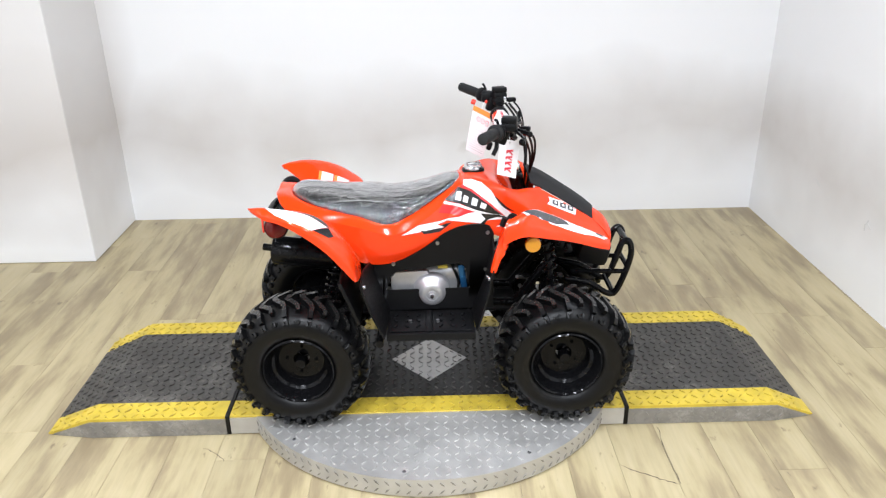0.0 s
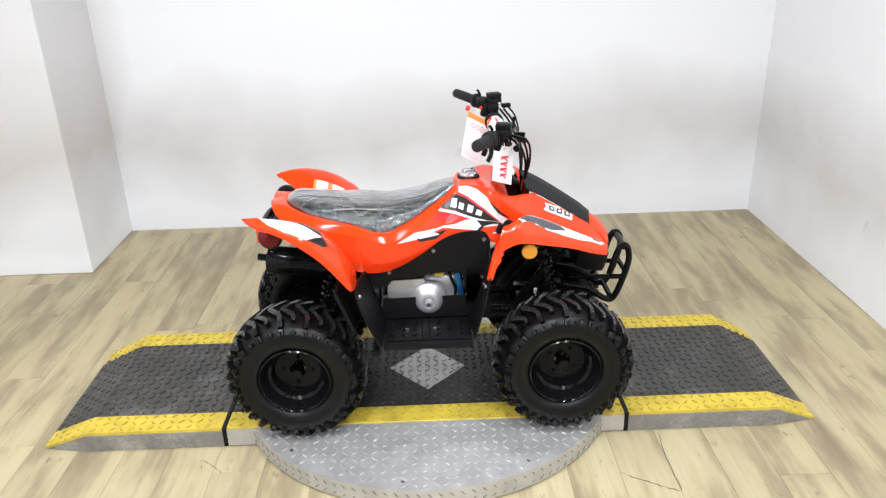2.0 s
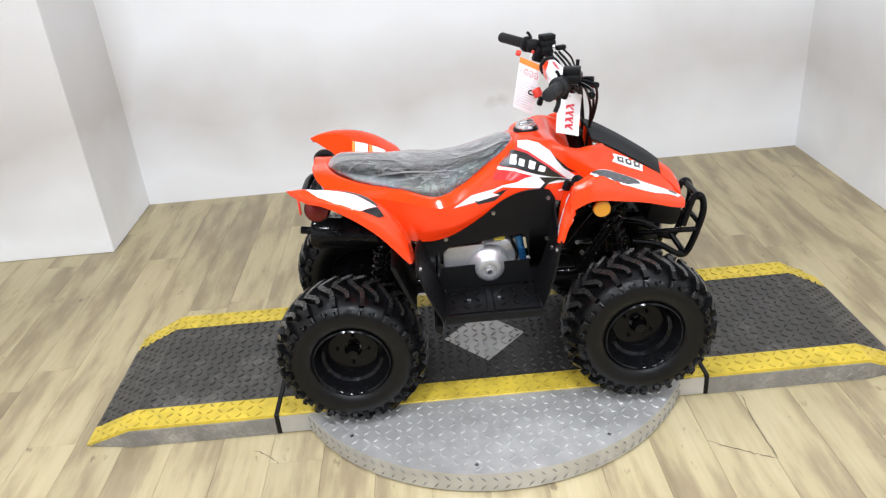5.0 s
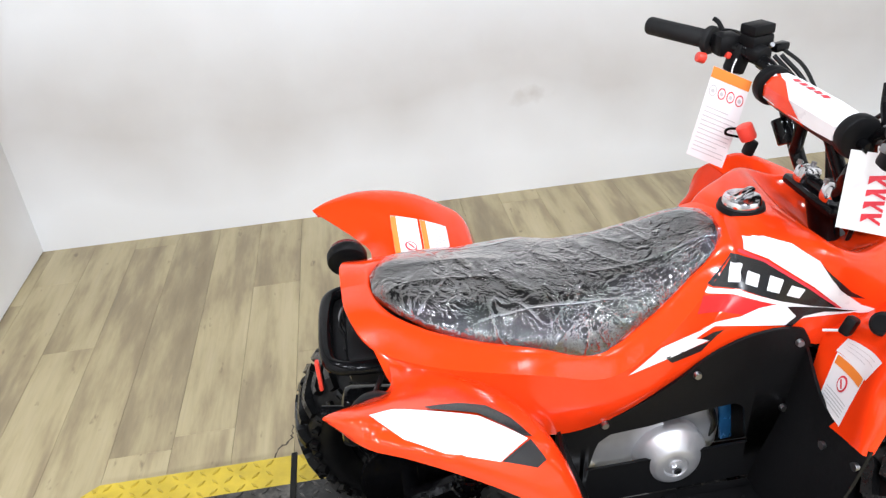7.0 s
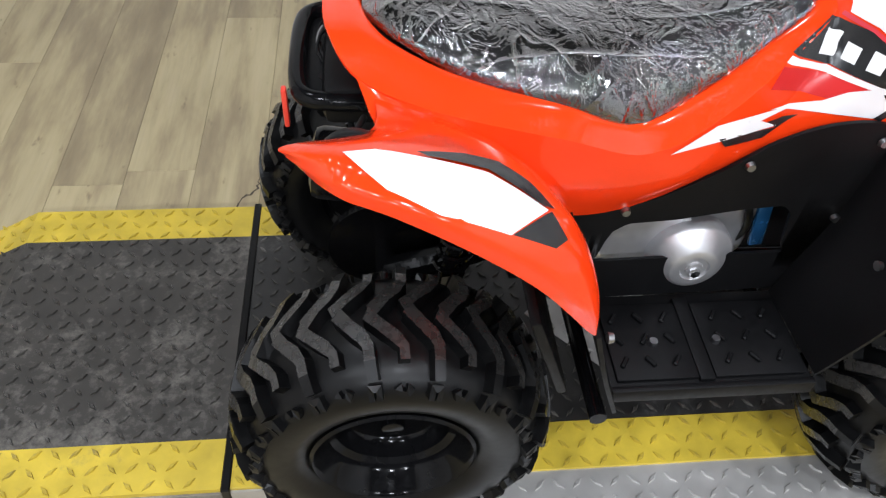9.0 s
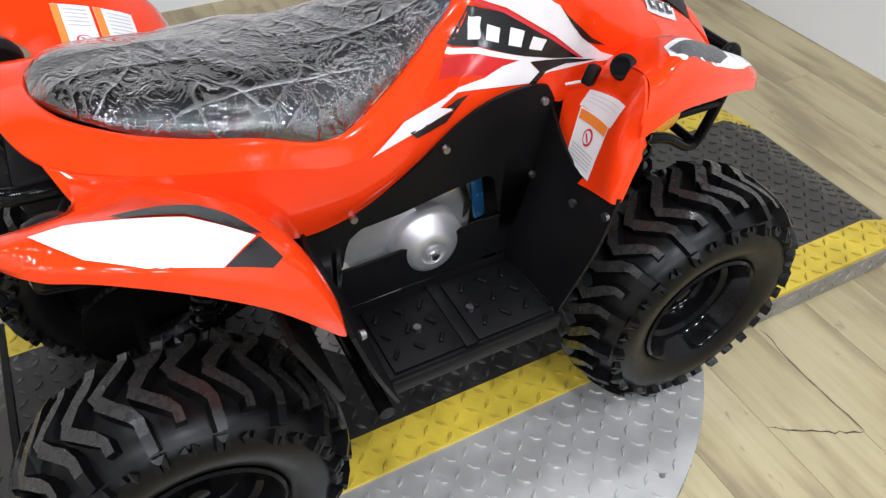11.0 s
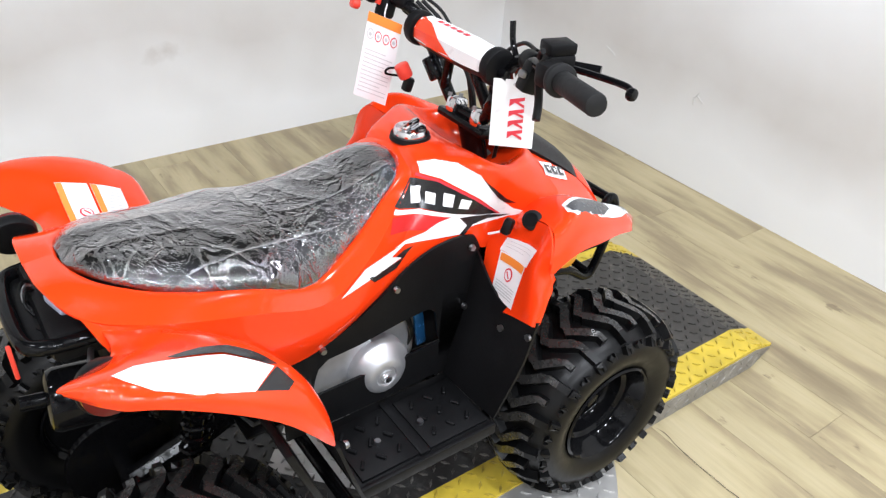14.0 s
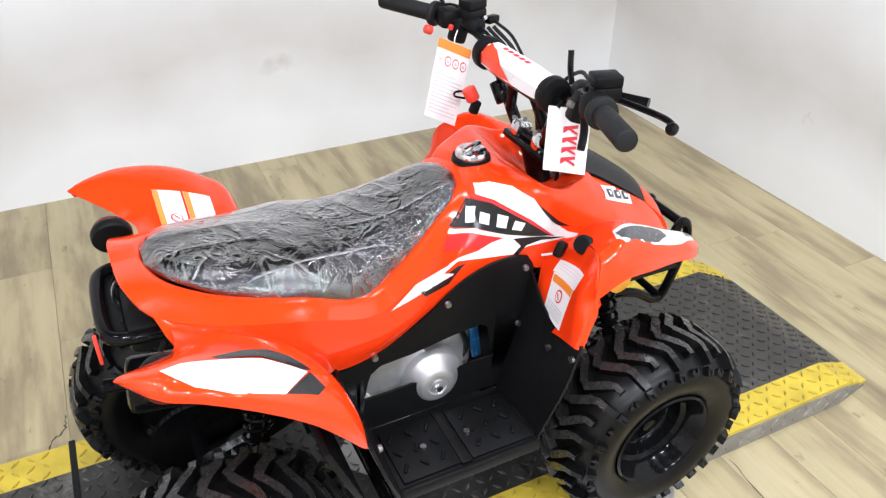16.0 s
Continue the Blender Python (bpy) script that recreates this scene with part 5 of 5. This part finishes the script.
JOINTDARK = mat("crack_dark", (0.07, 0.055, 0.04), 0.9)
crack([(-0.658, 0.545), (-0.664, 0.493), (-0.695, 0.459), (-0.704, 0.385)], 0.0026)
crack([(0.725, -0.262), (0.718, -0.391), (0.716, -0.534)], 0.0013)
crack([(0.716, -0.534), (0.655, -0.505), (0.562, -0.445)], 0.0016)
crack([(-0.705, -0.315), (-0.66, -0.345), (-0.625, -0.38)], 0.0013)
crack([(0.36, -0.70), (0.42, -0.66), (0.50, -0.70)], 0.0015)

# -- graphics on the near flank --
flank = [tank_bvh, skirt_bvh, body_bvh]
side_decal("red_stripe", flank, [(0.052, 0.712), (0.150, 0.695), (0.165, 0.684), (0.122, 0.677), (0.040, 0.690)], REDDECAL, 0.0010, "dark red vinyl stripe")
side_decal("white_stripe", flank, [(0.118, 0.778), (0.140, 0.7825), (0.169, 0.780), (0.197, 0.764), (0.226, 0.722), (0.262, 0.692), (0.300, 0.674), (0.262, 0.677), (0.238, 0.687), (0.195, 0.724), (0.142, 0.757), (0.116, 0.764)], WHITE, 0.0012, "white vinyl graphic")
side_decal("black_stripe", flank, [(0.197, 0.764), (0.206, 0.752), (0.240, 0.719), (0.266, 0.702), (0.238, 0.712), (0.226, 0.722), (0.212, 0.740)], BLACKDECAL, 0.0022)
side_decal("black_panel", flank, [(0.100, 0.757), (0.138, 0.752), (0.190, 0.722), (0.230, 0.691), (0.198, 0.692), (0.159, 0.698), (0.060, 0.724)], BLACKDECAL, 0.0022, "black vinyl graphic")
side_decal("red_line", flank, [(0.112, 0.7635), (0.140, 0.7555), (0.192, 0.7245), (0.236, 0.690), (0.231, 0.690), (0.189, 0.7215), (0.138, 0.7515), (0.110, 0.7595)], REDINK, 0.0030)
side_decal("grey_stripe", flank, [(0.060, 0.721), (0.154, 0.699), (0.205, 0.690), (0.180, 0.689), (0.148, 0.694), (0.054, 0.715)], WHITE, 0.0016)
side_decal("white_stripe", flank, [(0.046, 0.668), (0.104, 0.677), (0.129, 0.688), (0.163, 0.696), (0.215, 0.692), (0.275, 0.682), (0.230, 0.677), (0.191, 0.671), (0.166, 0.659), (0.121, 0.662)], WHITE, 0.0018)
side_decal("black_stripe", flank, [(0.166, 0.690), (0.216, 0.691), (0.258, 0.683), (0.214, 0.683), (0.190, 0.674), (0.176, 0.657), (0.166, 0.659), (0.180, 0.674)], BLACKDECAL, 0.0026)
side_decal("white_stripe", flank, [(-0.072, 0.636), (-0.020, 0.662), (0.074, 0.670), (0.036, 0.658), (0.058, 0.649), (-0.012, 0.642)], WHITE, 0.0030)
side_decal("black_stripe", flank, [(-0.014, 0.645), (0.058, 0.647), (0.045, 0.655), (0.080, 0.661), (0.044, 0.636), (-0.004, 0.634)], BLACKDECAL, 0.0030)
# four slanted white blocks where the maker's mark stands
for i, (w, h) in enumerate(((0.021, 0.024), (0.016, 0.018), (0.018, 0.021), (0.019, 0.016))):
    x0, z0 = 0.090 + i * 0.0245, 0.7245 - i * 0.0055
    side_decal("logo_block", flank, [(x0, z0), (x0 + w * 0.85, z0 - 0.003), (x0 + w * 1.15, z0 + h - 0.004), (x0 + w * 0.3, z0 + h)], WHITE, 0.0034)
nose_skin = [flank_bvh, tank_bvh]
slope_decal("name_sticker", nose_skin, [(0.374, 0.367), (0.472, 0.3645), (0.463, 0.349), (0.460, 0.331), (0.366, 0.3355), (0.376, 0.351)], WHITE, 0.0014, "white name sticker with dark blocks")
for i in range(3):
    x0, v0 = 0.383 + i * 0.025, 0.3415 - i * 0.001
    slope_decal("sticker_block", nose_skin, [(x0, v0), (x0 + 0.019, v0), (x0 + 0.021, v0 + 0.018), (x0 + 0.002, v0 + 0.018)], GREYDECAL, 0.0030)
    slope_decal("sticker_gap", nose_skin, [(x0 + 0.006, v0 + 0.005), (x0 + 0.014, v0 + 0.005), (x0 + 0.015, v0 + 0.013), (x0 + 0.007, v0 + 0.013)], WHITE, 0.0042)
top_decal("white_graphic", ff_bvh, [(0.284, -0.238), (0.36, -0.215), (0.43, -0.193), (0.50, -0.168), (0.545, -0.158), (0.528, -0.186), (0.46, -0.224), (0.40, -0.248), (0.33, -0.272), (0.288, -0.282), (0.272, -0.264)], WHITE, 0.0014, "white vinyl graphic")
top_decal("grey_graphic", ff_bvh, [(0.281, -0.250), (0.35, -0.232), (0.398, -0.222), (0.412, -0.231), (0.372, -0.256), (0.302, -0.277), (0.279, -0.268)], GREYDECAL, 0.0030, "dark grey carbon-look patch")
top_decal("grey_graphic", ff_bvh, [(0.500, -0.178), (0.528, -0.170), (0.520, -0.184), (0.500, -0.192)], GREYDECAL, 0.0030)
slope_decal("white_graphic", rear_bvh, [(-0.424, 0.206), (-0.400, 0.212), (-0.312, 0.192), (-0.262, 0.163), (-0.298, 0.140), (-0.353, 0.154), (-0.392, 0.174)], WHITE, 0.0022, "white vinyl graphic")
slope_decal("black_graphic", rear_bvh, [(-0.260, 0.161), (-0.246, 0.138), (-0.258, 0.130), (-0.297, 0.139)], BLACKDECAL, 0.0034)
slope_decal("black_graphic", rear_bvh, [(-0.368, 0.209), (-0.33, 0.211), (-0.300, 0.206), (-0.276, 0.188), (-0.257, 0.164), (-0.267, 0.165), (-0.312, 0.194), (-0.36, 0.204)], BLACKDECAL, 0.0034)


def printed(prefix, put, skin, corners, header, lines, icon=None):
    """A warning sticker: paper, orange band, lines of small print, round icon; corners run clockwise from the top left."""
    A, B, C, D = (Vector((*c, 0)) for c in corners)
    at = lambda s, t: tuple(((A * (1 - s) + B * s) * (1 - t) + (D * (1 - s) + C * s) * t)[:2])
    quad4 = lambda s0, s1, t0, t1: [at(s0, t0), at(s1, t0), at(s1, t1), at(s0, t1)]
    base = put(prefix, skin, quad4(0, 1, 0, 1), PAPER, 0.0014, "white warning sticker with orange band")
    if header:
        put("orange_band", skin, quad4(*header), ORANGE, 0.0026, "", base)
    for s0, s1, t in lines:
        put("print_line", skin, quad4(s0, s1, t, t + 0.022), INK, 0.0026, "", base)
    if icon:
        s, t, rs, rt = icon
        put("icon", skin, [at(s + rs * math.cos(a), t + rt * math.sin(a)) for a in [2 * math.pi * k / 16 for k in range(16)]], REDINK, 0.0026, "", base)
        put("icon_face", skin, [at(s + rs * 0.75 * math.cos(a), t + rt * 0.75 * math.sin(a)) for a in [2 * math.pi * k / 16 for k in range(16)]], PAPER, 0.0036, "", base)
        put("icon_bar", skin, [at(s - rs * 0.5, t - rt * 0.3), at(s - rs * 0.3, t - rt * 0.5), at(s + rs * 0.5, t + rt * 0.3), at(s + rs * 0.3, t + rt * 0.5)], REDINK, 0.0046, "", base)
    return base


printed("warning_sticker", rear_decal, leg_bvh, [(-0.170, 0.628), (-0.246, 0.646), (-0.250, 0.569), (-0.184, 0.558)], (0.05, 0.97, 0.03, 0.2), [(0.1, 0.9, 0.62 + 0.06 * i) for i in range(5)], (0.5, 0.40, 0.16, 0.15))
printed("warning_sticker", rear_decal, leg_bvh, [(-0.172, 0.652), (-0.262, 0.684), (-0.250, 0.646), (-0.167, 0.628)], None, [(0.1, 0.85, 0.2), (0.1, 0.9, 0.4), (0.1, 0.7, 0.6)])
far_skin = far_side["rear_fender"]
printed("warning_sticker", slope_decal, far_skin, [(-0.362, 0.630), (-0.315, 0.622), (-0.315, 0.538), (-0.362, 0.544)], (0.0, 0.2, 0.02, 0.98), [(0.3, 0.9, 0.1 + 0.08 * i) for i in range(5)], (0.6, 0.75, 0.22, 0.12))
printed("warning_sticker", slope_decal, far_skin, [(-0.311, 0.621), (-0.264, 0.612), (-0.264, 0.532), (-0.311, 0.537)], (0.0, 0.2, 0.02, 0.98), [(0.3, 0.9, 0.1 + 0.08 * i) for i in range(9)])
pad_skin = BVHTree.FromPolygons([v.co for v in pd.data.vertices], [tuple(p.vertices) for p in pd.data.polygons])
pad_put = lambda name, poly, material, lift: decal(name, pad_skin, poly, (0.240, 0, 0.924), (0, 1, 0), (0.5, 0, 0.866), (0.866, 0, -0.5), material, pd, lift)
pad_put("red_wedge", [(0.100, -0.025), (0.100, 0.020), (0.060, 0.014), (-0.015, -0.024), (0.045, -0.022)], RED, 0.0012)
for i in range(5):
    pad_put("pad_print", [(0.05 - i * 0.018, 0.020), (0.061 - i * 0.018, 0.0205), (0.058 - i * 0.018, 0.0245), (0.046 - i * 0.018, 0.024)], REDINK, 0.0012)


# ---- hang tags ----
def card(name, label, tl, tr, bl, hang):
    """A flat printed card hung by a cord; gives a function that lays shapes on its face."""
    TL, U, V = Vector(tl), Vector(tr) - Vector(tl), Vector(bl) - Vector(tl)
    N = U.cross(V).normalized()
    if N.x > 0:
        N = -N
    root = thing(name, label, "hang tag", "hang tags on the handlebar")

    def lay(kind, poly, material, lift, parent):
        bm = bmesh.new()
        at = [TL + U * s + V * t for s, t in poly]
        curl = lambda s, t: N * 0.004 * math.sin(t * 2.4)
        a = [bm.verts.new(p + curl(s, t) + N * lift) for p, (s, t) in zip(at, poly)]
        b = [bm.verts.new(p + curl(s, t) + N * (lift - 0.0006)) for p, (s, t) in zip(at, poly)]
        bm.faces.new(a)
        bm.faces.new(b[::-1])
        for i in range(len(a)):
            bm.faces.new((a[i], a[(i + 1) % len(a)], b[(i + 1) % len(a)], b[i]))
        return part(kind, bm, material, parent, smooth=False)

    n = 8
    base = part("card", sheet([[TL + U * (i / 4) + V * (j / n) + N * 0.004 * math.sin(j / n * 2.4) for i in range(5)] for j in range(n + 1)], 0.0006), PAPER, root, "white printed card")
    part("cord", tube([TL + U * 0.5 + V * 0.05, TL + U * 0.45 - V * 0.05, Vector(hang)], 0.0012, 6), PAPER, root)
    return root, base, lay


root, base, lay = card("hang_tag", "white hang tag with red logo hanging from the handlebar", (0.224, -0.112, 0.914), (0.274, -0.158, 0.915), (0.214, -0.128, 0.811), (0.245, -0.13, 0.948))
for i, (a, b) in enumerate(((0.24, 0.38), (0.41, 0.53), (0.56, 0.69), (0.72, 0.86))):
    lay("logo_block", [(0.40, a + 0.045), (0.74, a), (0.74, a + 0.05), (0.60, a + 0.07), (0.74, b - 0.02), (0.74, b + 0.02), (0.52, a + 0.085), (0.40, b + 0.01)], REDINK, 0.0016, base)
lay("eyelet", [(0.5 + 0.05 * math.cos(k * 0.7854), 0.07 + 0.03 * math.sin(k * 0.7854)) for k in range(8)], INK, 0.0014, base)
root, base, lay = card("hang_tag", "white safety hang tag with orange header and small print", (0.162, 0.156, 0.951), (0.218, 0.137, 0.925), (0.137, 0.168, 0.803), (0.195, 0.15, 0.96))
lay("orange_header", [(0.0, 0.0), (1.0, 0.0), (1.0, 0.11), (0.0, 0.11)], ORANGE, 0.0014, base)
for i in range(4):
    c = 0.15 + 0.235 * i
    ring = lambda r, k=14: [(c + r * math.cos(2 * math.pi * q / k), 0.235 + r * 0.62 * math.sin(2 * math.pi * q / k)) for q in range(k)]
    lay("icon", ring(0.10), REDINK if i else INK, 0.0014, base)
    lay("icon_face", ring(0.078), PAPER, 0.0018, base)
    lay("icon_mark", [(c - 0.05, 0.225), (c + 0.0, 0.21), (c + 0.05, 0.235), (c + 0.02, 0.26), (c - 0.045, 0.252)], INK, 0.0022, base)
for i in range(11):
    e = 0.92 if i % 4 else 0.7
    lay("print_line", [(0.08, 0.41 + 0.05 * i), (e, 0.41 + 0.05 * i), (e, 0.419 + 0.05 * i), (0.08, 0.419 + 0.05 * i)], INK, 0.0014, base)

# ---- floor planks ----
def floor_planks():
    """Staggered planks running away from the viewer, each with its own ends."""
    rnd = random.Random(4)
    W, L = 0.152, 1.22
    cuts = {}
    near, rest = [], []
    x, row = X0 - 0.02, 0
    while x < X1 + 0.02:
        y = Y0 - rnd.random() * L
        while y < Y1:
            a, b = max(y, Y0), min(y + L, Y1 + 0.02)
            if b - a > 0.03:
                (near if b > -1.6 else rest).append((x, x + W, a, b))
            y += L
        x += W
        row += 1
    data = {}
    for x0, x1, y0, y1 in near + rest:
        key = round(y1 - y0, 3)
        if key not in data:
            bm = box(W - 0.0007, y1 - y0 - 0.0007, 0.006, None, 0.0004, 1)
            me = bpy.data.meshes.new("plank")
            bm.to_mesh(me)
            bm.free()
            me.materials.append(PLANK)
            data[key] = me
        ob = new("plank", data[key])
        ob.parent = floor
        ob.location = ((x0 + x1) / 2, (y0 + y1) / 2, -0.003)


floor_planks()
